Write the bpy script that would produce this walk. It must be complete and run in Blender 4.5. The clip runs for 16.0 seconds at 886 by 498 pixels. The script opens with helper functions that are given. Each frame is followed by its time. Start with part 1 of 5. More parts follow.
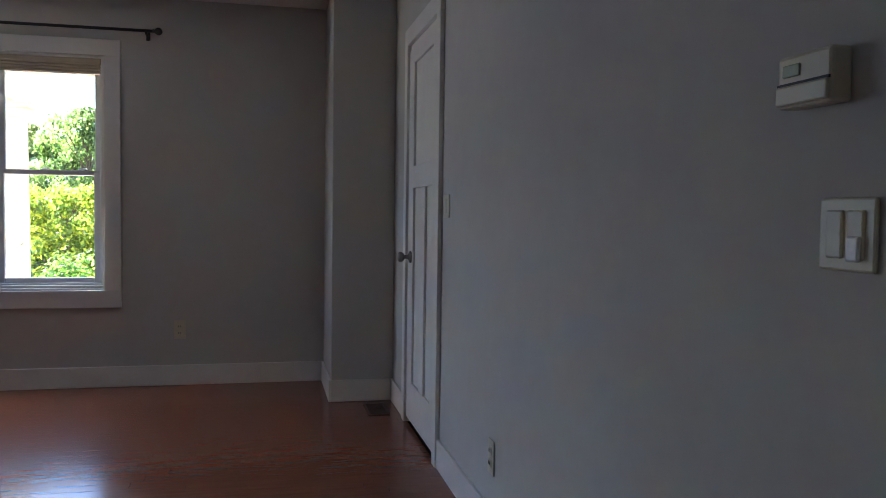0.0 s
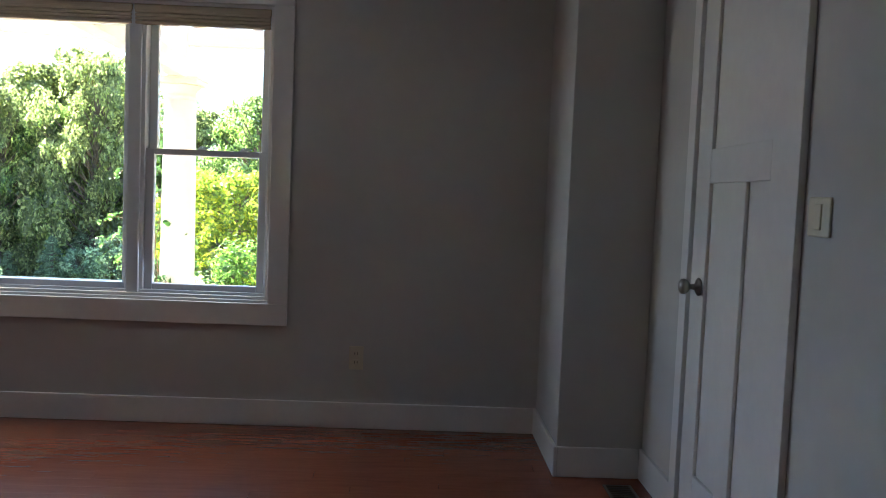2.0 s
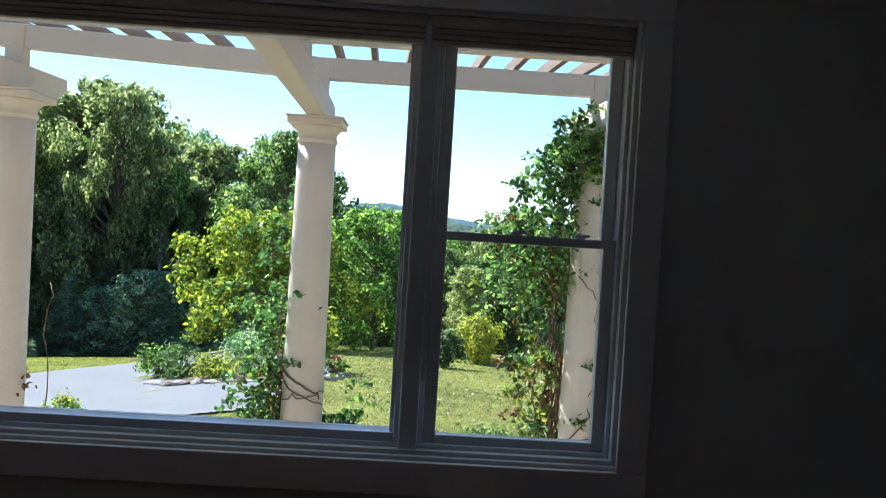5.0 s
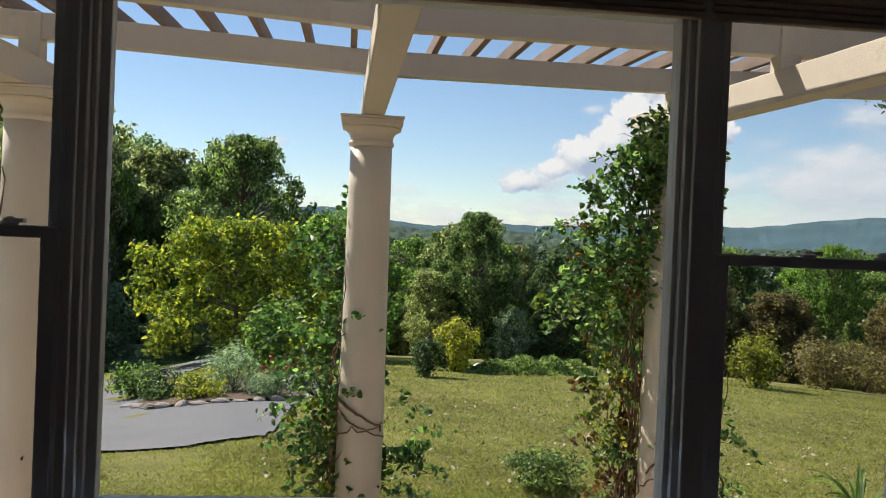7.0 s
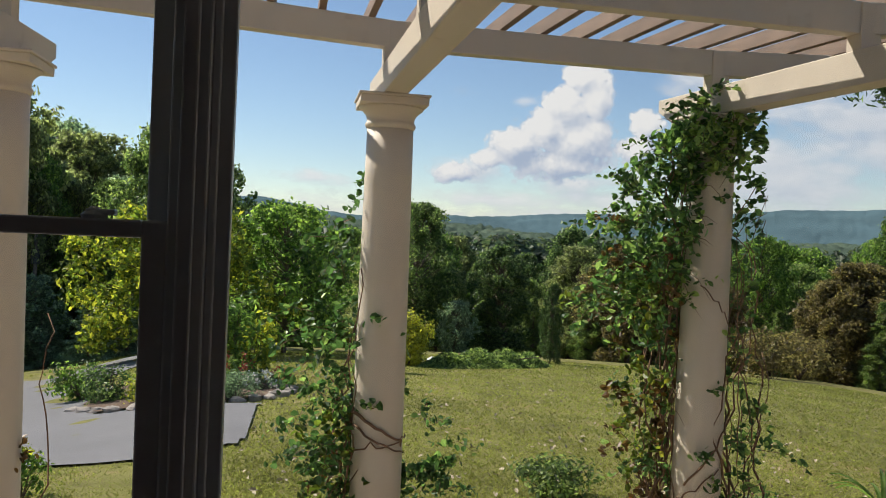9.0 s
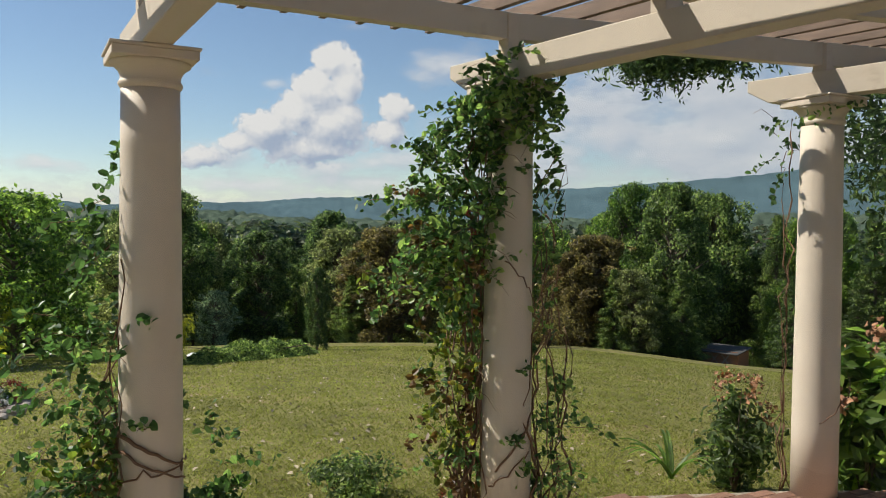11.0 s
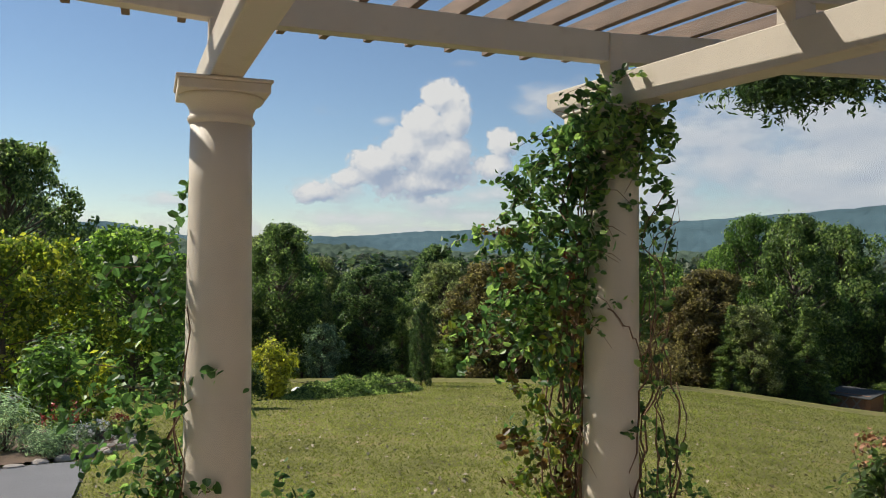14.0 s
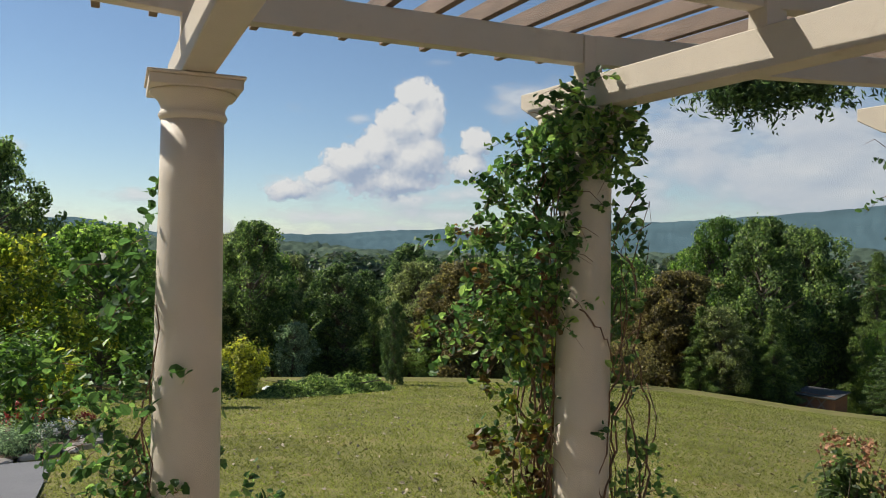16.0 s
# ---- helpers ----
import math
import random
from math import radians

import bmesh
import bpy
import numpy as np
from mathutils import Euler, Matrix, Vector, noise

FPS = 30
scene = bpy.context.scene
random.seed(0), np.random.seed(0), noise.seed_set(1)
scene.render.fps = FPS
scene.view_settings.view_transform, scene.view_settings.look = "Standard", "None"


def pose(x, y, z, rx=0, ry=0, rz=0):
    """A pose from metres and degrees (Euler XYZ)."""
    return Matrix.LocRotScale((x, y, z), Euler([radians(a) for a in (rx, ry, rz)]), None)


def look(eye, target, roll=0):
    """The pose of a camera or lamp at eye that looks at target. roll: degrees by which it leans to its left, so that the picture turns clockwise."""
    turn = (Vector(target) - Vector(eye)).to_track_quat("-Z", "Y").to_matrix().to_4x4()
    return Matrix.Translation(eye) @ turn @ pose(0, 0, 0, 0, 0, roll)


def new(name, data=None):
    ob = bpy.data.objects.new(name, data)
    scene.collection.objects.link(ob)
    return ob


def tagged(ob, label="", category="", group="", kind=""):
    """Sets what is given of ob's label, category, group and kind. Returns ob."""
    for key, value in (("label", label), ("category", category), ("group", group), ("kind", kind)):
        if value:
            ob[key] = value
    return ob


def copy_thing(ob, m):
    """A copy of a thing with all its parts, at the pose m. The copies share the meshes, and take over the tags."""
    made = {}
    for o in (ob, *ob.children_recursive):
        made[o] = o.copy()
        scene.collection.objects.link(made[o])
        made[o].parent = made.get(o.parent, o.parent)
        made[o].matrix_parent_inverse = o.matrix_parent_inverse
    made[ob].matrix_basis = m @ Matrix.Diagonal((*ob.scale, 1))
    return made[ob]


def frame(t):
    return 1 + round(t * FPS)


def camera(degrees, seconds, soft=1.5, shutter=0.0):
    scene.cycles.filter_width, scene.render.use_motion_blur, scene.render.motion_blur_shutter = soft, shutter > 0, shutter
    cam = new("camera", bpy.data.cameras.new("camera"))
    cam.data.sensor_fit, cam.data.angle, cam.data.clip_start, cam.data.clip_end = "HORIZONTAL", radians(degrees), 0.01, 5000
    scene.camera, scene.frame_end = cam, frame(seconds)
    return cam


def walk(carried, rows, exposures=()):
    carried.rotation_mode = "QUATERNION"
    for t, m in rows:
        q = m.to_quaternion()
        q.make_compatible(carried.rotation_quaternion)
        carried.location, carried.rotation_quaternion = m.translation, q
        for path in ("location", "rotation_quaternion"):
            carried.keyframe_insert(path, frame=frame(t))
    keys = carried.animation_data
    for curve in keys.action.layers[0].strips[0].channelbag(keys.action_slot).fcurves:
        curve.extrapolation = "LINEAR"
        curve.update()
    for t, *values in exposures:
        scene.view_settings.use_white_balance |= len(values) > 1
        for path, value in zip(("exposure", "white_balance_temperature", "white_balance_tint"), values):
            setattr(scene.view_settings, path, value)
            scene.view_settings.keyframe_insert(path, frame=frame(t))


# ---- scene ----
cam = camera(57.9, 16.0, 0.9)
PATH = [
    (0, (0.879, -5.407, 1.147), (1.317, -3.457, 1.054), 0.8),
    (0.5, (0.819, -5.016, 1.158), (1.226, -3.061, 1.051), 0.7),
    (1, (0.807, -4.631, 1.169), (1.181, -2.669, 1.056), 0.8),
    (1.5, (0.786, -4.284, 1.179), (0.874, -2.289, 1.059), 1.0),
    (2, (0.653, -4.018, 1.177), (0.711, -2.022, 1.053), 2.3),
    (2.5, (0.533, -3.698, 1.188), (0.551, -1.702, 1.062), 3.0),
    (3, (0.37, -3.421, 1.127), (0.353, -1.424, 1.03), 2.4),
    (3.5, (0.051, -3.208, 1.206), (0.101, -1.214, 1.067), 3.0),
    (4, (-0.175, -2.973, 1.302), (-0.149, -0.982, 1.115), 3.2),
    (4.5, (-0.501, -2.812, 1.366), (-0.462, -0.818, 1.211), 3.4),
    (5, (-0.775, -2.604, 1.357), (-0.723, -0.605, 1.325), 3.5),
    (7.5, (-1.827, -1.828, 1.381), (-1.572, 0.156, 1.362), 2.3),
    (8, (-1.974, -1.669, 1.371), (-1.66, 0.306, 1.342), 2.5),
    (10.5, (-2.299, -0.868, 1.38), (-1.726, 1.047, 1.318), 0.8),
    (11, (-2.221, -0.721, 1.335), (-1.287, 1.046, 1.274), 0.6),
    (11.5, (-2.072, -0.635, 1.329), (-1.023, 1.066, 1.263), 0.5),
    (12, (-1.988, -0.513, 1.334), (-0.804, 1.098, 1.267), 0.5),
    (12.5, (-1.961, -0.39, 1.365), (-0.746, 1.199, 1.334), 0.3),
    (13, (-1.93, -0.331, 1.378), (-0.922, 1.396, 1.404), 0.4),
    (13.5, (-1.922, -0.336, 1.386), (-1.183, 1.522, 1.403), 0.5),
    (14, (-1.946, -0.36, 1.39), (-1.257, 1.518, 1.409), 0.6),
    (14.5, (-1.948, -0.368, 1.402), (-1.243, 1.504, 1.427), 0.3),
    (15, (-1.942, -0.37, 1.408), (-1.222, 1.495, 1.432), 0.6),
    (15.5, (-1.932, -0.352, 1.397), (-1.191, 1.505, 1.419), 0.7),
    (16, (-1.945, -0.353, 1.393), (-1.193, 1.5, 1.411), 1.1),
]
EXPO = [(0, 4.0, 5850, 16), (1.0, 3.85, 5900, 15), (1.5, 3.75, 5900, 12), (2.5, 3.8, 5950, 13), (3.0, 3.15, 5850, 11), (3.5, 2.75, 5700, 9), (4.5, 1.95, 5350, 8), (5.2, 1.33, 5350, 8),
        (7.3, 0.48, 6450, 13), (8.2, 0.44, 6400, 13), (10.3, 0.30, 6450, 12), (16, 0.24, 6350, 12)]   # the clip's camera darkens as the window fills its picture
walk(cam, [(t, look(eye, target, roll)) for t, eye, target, roll in PATH], EXPO)

# ---------- world, sun ----------
SUN_AZ, SUN_EL = radians(-50.0), radians(46.0)   # azimuth from +y, to the right positive
world = bpy.data.worlds.new("sky")
scene.world = world
world.use_nodes = True
wn = world.node_tree.nodes
wl = world.node_tree.links
bg = wn["Background"]
sky = wn.new("ShaderNodeTexSky")
sky.sky_type = "NISHITA"
sky.sun_disc = False
sky.sun_elevation = SUN_EL
sky.sun_rotation = SUN_AZ
sky.air_density, sky.dust_density, sky.ozone_density = 1.0, 0.05, 2.0
wl.new(sky.outputs[0], bg.inputs[0])
bg.inputs[1].default_value = 0.092
sun = new("sun", bpy.data.lights.new("sun", "SUN"))
sun.data.energy, sun.data.angle, sun.data.color = 5.0, radians(0.53), (1.0, 0.93, 0.82)
sd = Vector((math.sin(SUN_AZ) * math.cos(SUN_EL), math.cos(SUN_AZ) * math.cos(SUN_EL), math.sin(SUN_EL)))
sun.matrix_world = look(sd * 50, (0, 0, 0))

# the sky's light in the window's opening
glow = new("window_daylight", bpy.data.lights.new("window_daylight", "AREA"))
glow.data.shape, glow.data.size, glow.data.size_y = "RECTANGLE", 2.8, 1.36
glow.data.energy, glow.data.color = 1.5, (0.70, 0.83, 1.0)
glow.matrix_world = look((-1.565, -0.07, 1.36), (-1.565, -3.0, 0.75))


# ---------- materials ----------
def mat(name, color, rough=0.6, metal=0.0, vary=0.15, scale=8.0, bump=0.0, bscale=60.0, spec=0.5, second=None, amount=0.5,
        trans=None, island=0.0, stretch=(1, 1, 1), piece=0.0, coat=0.0):
    """A node material: base colour varied at two scales, fine relief, optional stains, translucency and random tint."""
    m = bpy.data.materials.new(name)
    m.use_nodes = True
    n, l = m.node_tree.nodes, m.node_tree.links
    p = n["Principled BSDF"]
    tc = n.new("ShaderNodeTexCoord")
    mp = n.new("ShaderNodeMapping")
    mp.inputs["Scale"].default_value = stretch
    l.new(tc.outputs["Object"], mp.inputs[0])
    big = n.new("ShaderNodeTexNoise")
    big.inputs["Scale"].default_value, big.inputs["Detail"].default_value = scale, 4
    fine = n.new("ShaderNodeTexNoise")
    fine.inputs["Scale"].default_value, fine.inputs["Detail"].default_value = scale * 9, 5
    l.new(mp.outputs[0], big.inputs[0])
    l.new(mp.outputs[0], fine.inputs[0])
    add = n.new("ShaderNodeMath")
    add.operation = "MULTIPLY_ADD"
    add.inputs[1].default_value = 0.5
    l.new(fine.outputs[0], add.inputs[0])
    l.new(big.outputs[0], add.inputs[2])
    src = add.outputs[0]
    for kind, k in (("ShaderNodeNewGeometry", island), ("ShaderNodeObjectInfo", piece)):
        if k:
            g = n.new(kind)
            a2 = n.new("ShaderNodeMath")
            a2.operation = "MULTIPLY_ADD"
            a2.inputs[1].default_value = k
            l.new(g.outputs["Random Per Island" if island and kind.endswith("Geometry") else "Random"], a2.inputs[0])
            l.new(src, a2.inputs[2])
            a3 = n.new("ShaderNodeMath")
            a3.operation = "SUBTRACT"
            a3.inputs[1].default_value = k / 2
            l.new(a2.outputs[0], a3.inputs[0])
            src = a3.outputs[0]
    ramp = n.new("ShaderNodeValToRGB")
    c = color
    d = second or tuple(min(1, v * (1 + vary)) for v in c)
    lo = tuple(v * (1 - vary) for v in c)
    e = ramp.color_ramp.elements
    e[0].position, e[0].color = 0.45, (*lo, 1)
    e[1].position, e[1].color = 1.05 if second is None else 0.55 + amount, (*d, 1)
    mid = ramp.color_ramp.elements.new(0.75 if second is None else 0.5 + amount * 0.5)
    mid.color = (*c, 1)
    l.new(src, ramp.inputs[0])
    l.new(ramp.outputs[0], p.inputs["Base Color"])
    p.inputs["Roughness"].default_value, p.inputs["Metallic"].default_value = rough, metal
    p.inputs["Specular IOR Level"].default_value = spec
    p.inputs["Coat Weight"].default_value = coat
    p.inputs["Coat Roughness"].default_value = 0.12
    if bump:
        bn = n.new("ShaderNodeTexNoise")
        bn.inputs["Scale"].default_value, bn.inputs["Detail"].default_value = bscale, 4
        l.new(mp.outputs[0], bn.inputs[0])
        b = n.new("ShaderNodeBump")
        b.inputs["Strength"].default_value, b.inputs["Distance"].default_value = bump, 0.01
        l.new(bn.outputs[0], b.inputs["Height"])
        l.new(b.outputs[0], p.inputs["Normal"])
    if trans:
        t = n.new("ShaderNodeBsdfTranslucent")
        mix = n.new("ShaderNodeMixRGB")
        mix.blend_type = "MULTIPLY"
        mix.inputs[0].default_value = 1.0
        mix.inputs[2].default_value = (1.75, 2.0, 1.25, 1)
        l.new(ramp.outputs[0], mix.inputs[1])
        l.new(mix.outputs[0], t.inputs[0])
        ms = n.new("ShaderNodeMixShader")
        ms.inputs[0].default_value = trans
        l.new(p.outputs[0], ms.inputs[1])
        l.new(t.outputs[0], ms.inputs[2])
        l.new(ms.outputs[0], n["Material Output"].inputs[0])
    return m


M_WALL = mat("grey_wall_paint", (0.53, 0.515, 0.49), 0.75, vary=0.05, scale=1.5, bump=0.06, bscale=220)
M_TRIM = mat("white_trim_paint", (0.74, 0.72, 0.70), 0.42, vary=0.05, scale=3, bump=0.04, bscale=120)
M_CEIL = mat("white_ceiling_paint", (0.80, 0.79, 0.77), 0.85, vary=0.04, scale=2, bump=0.05, bscale=200)
M_VINYL = mat("white_window_vinyl", (0.70, 0.72, 0.75), 0.38, vary=0.04, scale=4)
M_BLIND = mat("beige_blind_fabric", (0.52, 0.43, 0.33), 0.8, vary=0.1, scale=20, stretch=(1, 1, 30))
M_BOARD = mat("red_brown_floor_board", (0.215, 0.064, 0.03), 0.25, vary=0.15, scale=4, stretch=(1, 9, 9), piece=0.09, coat=0.25)
# subfloor, and the near-black fill that stands in for unlit spaces behind doors
M_UNDER = mat("dark_subfloor_and_unlit_fill", (0.03, 0.02, 0.015), 0.9)
M_PLATE = mat("ivory_plastic", (0.62, 0.57, 0.44), 0.4, vary=0.05)
M_WHITE = mat("white_plastic", (0.8, 0.8, 0.8), 0.35, vary=0.03)
M_DARK = mat("dark_slot", (0.02, 0.02, 0.02), 0.6)
M_NICKEL = mat("satin_nickel", (0.30, 0.285, 0.27), 0.28, 1.0, vary=0.06)
M_BLACK = mat("black_iron", (0.022, 0.02, 0.02), 0.45, vary=0.2)
M_BRONZE = mat("brown_vent_metal", (0.10, 0.07, 0.05), 0.5, 0.3, vary=0.2)
M_COLUMN = mat("cream_column_paint", (0.72, 0.62, 0.50), 0.62, vary=0.08, scale=2.2, bump=0.05, bscale=90)
M_BEAM = mat("weathered_cream_beam_paint", (0.66, 0.575, 0.46), 0.6, vary=0.12, scale=3.5, bump=0.08, bscale=60, second=(0.50, 0.42, 0.32), amount=0.62)
M_SLAT = mat("weathered_brown_slat_wood", (0.24, 0.165, 0.115), 0.75, vary=0.3, scale=5, bump=0.2, bscale=30, stretch=(12, 1, 12), piece=0.3)
M_STUCCO = mat("tan_house_stucco", (0.46, 0.385, 0.28), 0.85, vary=0.08, scale=3, bump=0.3, bscale=150)
M_SHINGLE = mat("grey_brown_roof_shingle", (0.13, 0.12, 0.11), 0.9, vary=0.35, scale=6, bump=0.4, bscale=80, piece=0.4)
M_BRICK = mat("red_patio_brick", (0.27, 0.145, 0.095), 0.85, vary=0.25, scale=6, bump=0.3, bscale=90, piece=0.5)
M_MORTAR = mat("sandy_mortar", (0.34, 0.28, 0.21), 0.9, vary=0.2, scale=20, bump=0.3)
M_GRASS = mat("lawn_soil_and_grass", (0.20, 0.19, 0.062), 0.95, vary=0.5, scale=1.1, bump=0.8, bscale=30, second=(0.27, 0.20, 0.095), amount=0.6, spec=0.1)
M_BLADE = mat("grass_blade", (0.225, 0.22, 0.066), 0.7, vary=0.4, scale=0.5, island=0.4, trans=0.5, spec=0.2)
M_ASPHALT = mat("pale_worn_asphalt", (0.17, 0.165, 0.165), 0.9, vary=0.12, scale=1.2, bump=0.4, bscale=120)
M_MULCH = mat("brown_garden_mulch", (0.12, 0.075, 0.045), 0.95, vary=0.4, scale=9, bump=0.8, bscale=60)
M_STONE = mat("pale_field_stone", (0.36, 0.31, 0.26), 0.85, vary=0.25, scale=6, bump=0.4, bscale=40, piece=0.3)
M_BARK = mat("grey_brown_bark", (0.13, 0.095, 0.07), 0.9, vary=0.35, scale=8, bump=0.8, bscale=30, stretch=(4, 4, 1))
M_STEM = mat("brown_vine_stem", (0.21, 0.12, 0.07), 0.85, vary=0.3, scale=20, bump=0.4)
M_BARN = mat("red_brown_barn_board", (0.36, 0.17, 0.10), 0.85, vary=0.3, scale=3, stretch=(6, 6, 1))
M_BARNROOF = mat("grey_metal_roof", (0.07, 0.068, 0.065), 0.75, 0.0, vary=0.3)
M_POLE = mat("weathered_pole_wood", (0.16, 0.13, 0.11), 0.9, vary=0.2)


def leafmat(name, color, second, amount=0.5, trans=0.52, isl=0.8):
    return mat(name, color, 0.42, vary=0.55, scale=0.7, island=isl, second=second, amount=amount, trans=trans, spec=0.42, piece=0.3)


M_VINE = leafmat("dark_green_vine_leaf", (0.10, 0.185, 0.065), (0.30, 0.40, 0.13), 0.72, .48)
M_VINEY = leafmat("yellow_green_vine_leaf", (0.15, 0.19, 0.03), (0.32, 0.28, 0.04), 0.6)
M_RUST = leafmat("rust_brown_dry_leaf", (0.16, 0.085, 0.03), (0.26, 0.13, 0.05), 0.5)
M_FALLEN = mat("pale_dry_leaf", (0.40, 0.33, 0.22), 0.7, vary=0.3, island=0.7)
M_RED = mat("coral_red_petal", (0.50, 0.085, 0.05), 0.5, vary=0.25)
M_WHITEFL = mat("white_petal", (0.75, 0.72, 0.68), 0.5, vary=0.1)
M_PINK = mat("dusty_pink_flower_head", (0.42, 0.21, 0.11), 0.7, vary=0.35, island=0.5)
M_TREE = [leafmat("mid_green_foliage", (0.13, 0.185, 0.07), (0.33, 0.38, 0.14), 0.75, .58),
          leafmat("dark_green_foliage", (0.075, 0.12, 0.052), (0.22, 0.28, 0.11), 0.75, .52),
          leafmat("olive_foliage", (0.22, 0.235, 0.12), (0.42, 0.42, 0.21), 0.75, .64),
          leafmat("rusty_autumn_foliage", (0.20, 0.155, 0.07), (0.36, 0.28, 0.12), 0.75),
          leafmat("yellow_green_foliage", (0.18, 0.235, 0.04), (0.46, 0.42, 0.055), 0.7),
          leafmat("grey_green_foliage", (0.20, 0.26, 0.20), (0.40, 0.46, 0.36), 0.75, .62),
          leafmat("bright_green_foliage", (0.14, 0.225, 0.055), (0.33, 0.42, 0.10), 0.72, .56),
          leafmat("golden_foliage", (0.27, 0.27, 0.04), (0.50, 0.45, 0.06), 0.6)]
# these greens are tinted bluer, which puts distance haze into the leaf colour
M_FAR = [leafmat("far_green_wood", (0.075, 0.105, 0.065), (0.14, 0.18, 0.10), 0.8, .35, .5), leafmat("far_olive_wood", (0.105, 0.125, 0.075), (0.18, 0.20, 0.11), 0.8, .35, .5),
         leafmat("far_dark_wood", (0.055, 0.085, 0.058), (0.10, 0.14, 0.085), 0.8, .35, .5), leafmat("far_rusty_wood", (0.13, 0.11, 0.065), (0.20, 0.16, 0.09), 0.8, .35, .5)]
# distance haze is mixed into both hill colours, greyed near and blue far off
M_HILL_N = mat("near_haze_tinted_hill", (0.085, 0.118, 0.085), 1.0, vary=0.45, scale=0.035, bump=0.0, bscale=0.12, spec=0.0, second=(0.15, 0.175, 0.11), amount=0.6)
M_HILL_F = mat("far_haze_blue_hill", (0.085, 0.135, 0.15), 1.0, vary=0.25, scale=0.008, spec=0.0)

glass = bpy.data.materials.new("window_glass")
glass.use_nodes = True
gn, gl = glass.node_tree.nodes, glass.node_tree.links
gt = gn.new("ShaderNodeBsdfTransparent")
gt.inputs[0].default_value = (0.95, 0.96, 0.955, 1)
gg = gn.new("ShaderNodeBsdfGlossy")
gg.inputs["Roughness"].default_value = 0.01
gm = gn.new("ShaderNodeMixShader")
gf = gn.new("ShaderNodeLayerWeight")
gf.inputs[0].default_value = 0.12
gp = gn.new("ShaderNodeMath")
gp.operation = "MULTIPLY_ADD"
gp.inputs[1].default_value, gp.inputs[2].default_value = 0.4, 0.015
gl.new(gf.outputs["Facing"], gp.inputs[0])
gl.new(gp.outputs[0], gm.inputs[0])
gl.new(gt.outputs[0], gm.inputs[1])
gl.new(gg.outputs[0], gm.inputs[2])
gl.new(gm.outputs[0], gn["Material Output"].inputs[0])
M_GLASS = glass


# ---------- mesh helpers ----------
def link(name, bm, material, parent=None, label="", smooth=False):
    me = bpy.data.meshes.new(name)
    bm.to_mesh(me)
    bm.free()
    for m in (material if isinstance(material, (list, tuple)) else [material]):
        me.materials.append(m)
    if smooth:
        for p in me.polygons:
            p.use_smooth = True
    ob = new(name, me)
    if parent is not None:
        ob.parent = parent
    return tagged(ob, label)


part = link


def empty(name, at=(0, 0, 0), label="", category="", group="", kind=""):
    ob = new(name)
    ob.location = at
    ob.empty_display_size = 0.1
    return tagged(ob, label, category, group, kind)


def add_box(bm, x0, x1, y0, y1, z0, z1, bevel=0.0, m=None):
    r = bmesh.ops.create_cube(bm, size=1.0)
    vs = r["verts"]
    for v in vs:
        v.co = Vector(((x0 + x1) / 2 + v.co.x * (x1 - x0), (y0 + y1) / 2 + v.co.y * (y1 - y0), (z0 + z1) / 2 + v.co.z * (z1 - z0)))
    if m is not None:
        bmesh.ops.transform(bm, matrix=m, verts=vs)
    if bevel:
        es = list({e for v in vs for e in v.link_edges})
        bmesh.ops.bevel(bm, geom=es, offset=bevel, segments=2, affect="EDGES", profile=0.5)
    return bm


def box(x0, x1, y0, y1, z0, z1, bevel=0.0, m=None):
    return add_box(bmesh.new(), x0, x1, y0, y1, z0, z1, bevel, m)


def boxes(rows, bevel=0.0):
    bm = bmesh.new()
    for r in rows:
        add_box(bm, *r, bevel=bevel)
    return bm


def lathe(profile, seg=32, cap=True):
    """A turned solid about z from (radius, height) pairs."""
    bm = bmesh.new()
    rings = []
    for r, z in profile:
        rings.append([bm.verts.new((r * math.cos(2 * math.pi * i / seg), r * math.sin(2 * math.pi * i / seg), z)) for i in range(seg)])
    for a, b in zip(rings, rings[1:]):
        for i in range(seg):
            bm.faces.new((a[i], a[(i + 1) % seg], b[(i + 1) % seg], b[i]))
    if cap:
        bm.faces.new(list(reversed(rings[0])))
        bm.faces.new(rings[-1])
    return bm


def tube(bm, pts, radii, seg=6):
    """A tapered tube along points."""
    rings = []
    for i, p in enumerate(pts):
        a = Vector(pts[max(0, i - 1)])
        b = Vector(pts[min(len(pts) - 1, i + 1)])
        q = (b - a).to_track_quat("Z", "Y")
        rings.append([bm.verts.new(Vector(p) + q @ Vector((radii[i] * math.cos(2 * math.pi * k / seg), radii[i] * math.sin(2 * math.pi * k / seg), 0))) for k in range(seg)])
    for a, b in zip(rings, rings[1:]):
        for k in range(seg):
            bm.faces.new((a[k], a[(k + 1) % seg], b[(k + 1) % seg], b[k]))
    bm.faces.new(list(reversed(rings[0])))
    bm.faces.new(rings[-1])
    return bm


def raw(name, verts, faces, material, parent=None, label="", smooth=False, slots=None):
    me = bpy.data.meshes.new(name)
    me.from_pydata([tuple(v) for v in verts], [], [tuple(int(i) for i in f) for f in faces])
    for m in (material if isinstance(material, (list, tuple)) else [material]):
        me.materials.append(m)
    if slots is not None:
        me.polygons.foreach_set("material_index", np.asarray(slots, dtype=np.int32))
    if smooth:
        for p in me.polygons:
            p.use_smooth = True
    ob = new(name, me)
    if parent is not None:
        ob.parent = parent
    return tagged(ob, label)


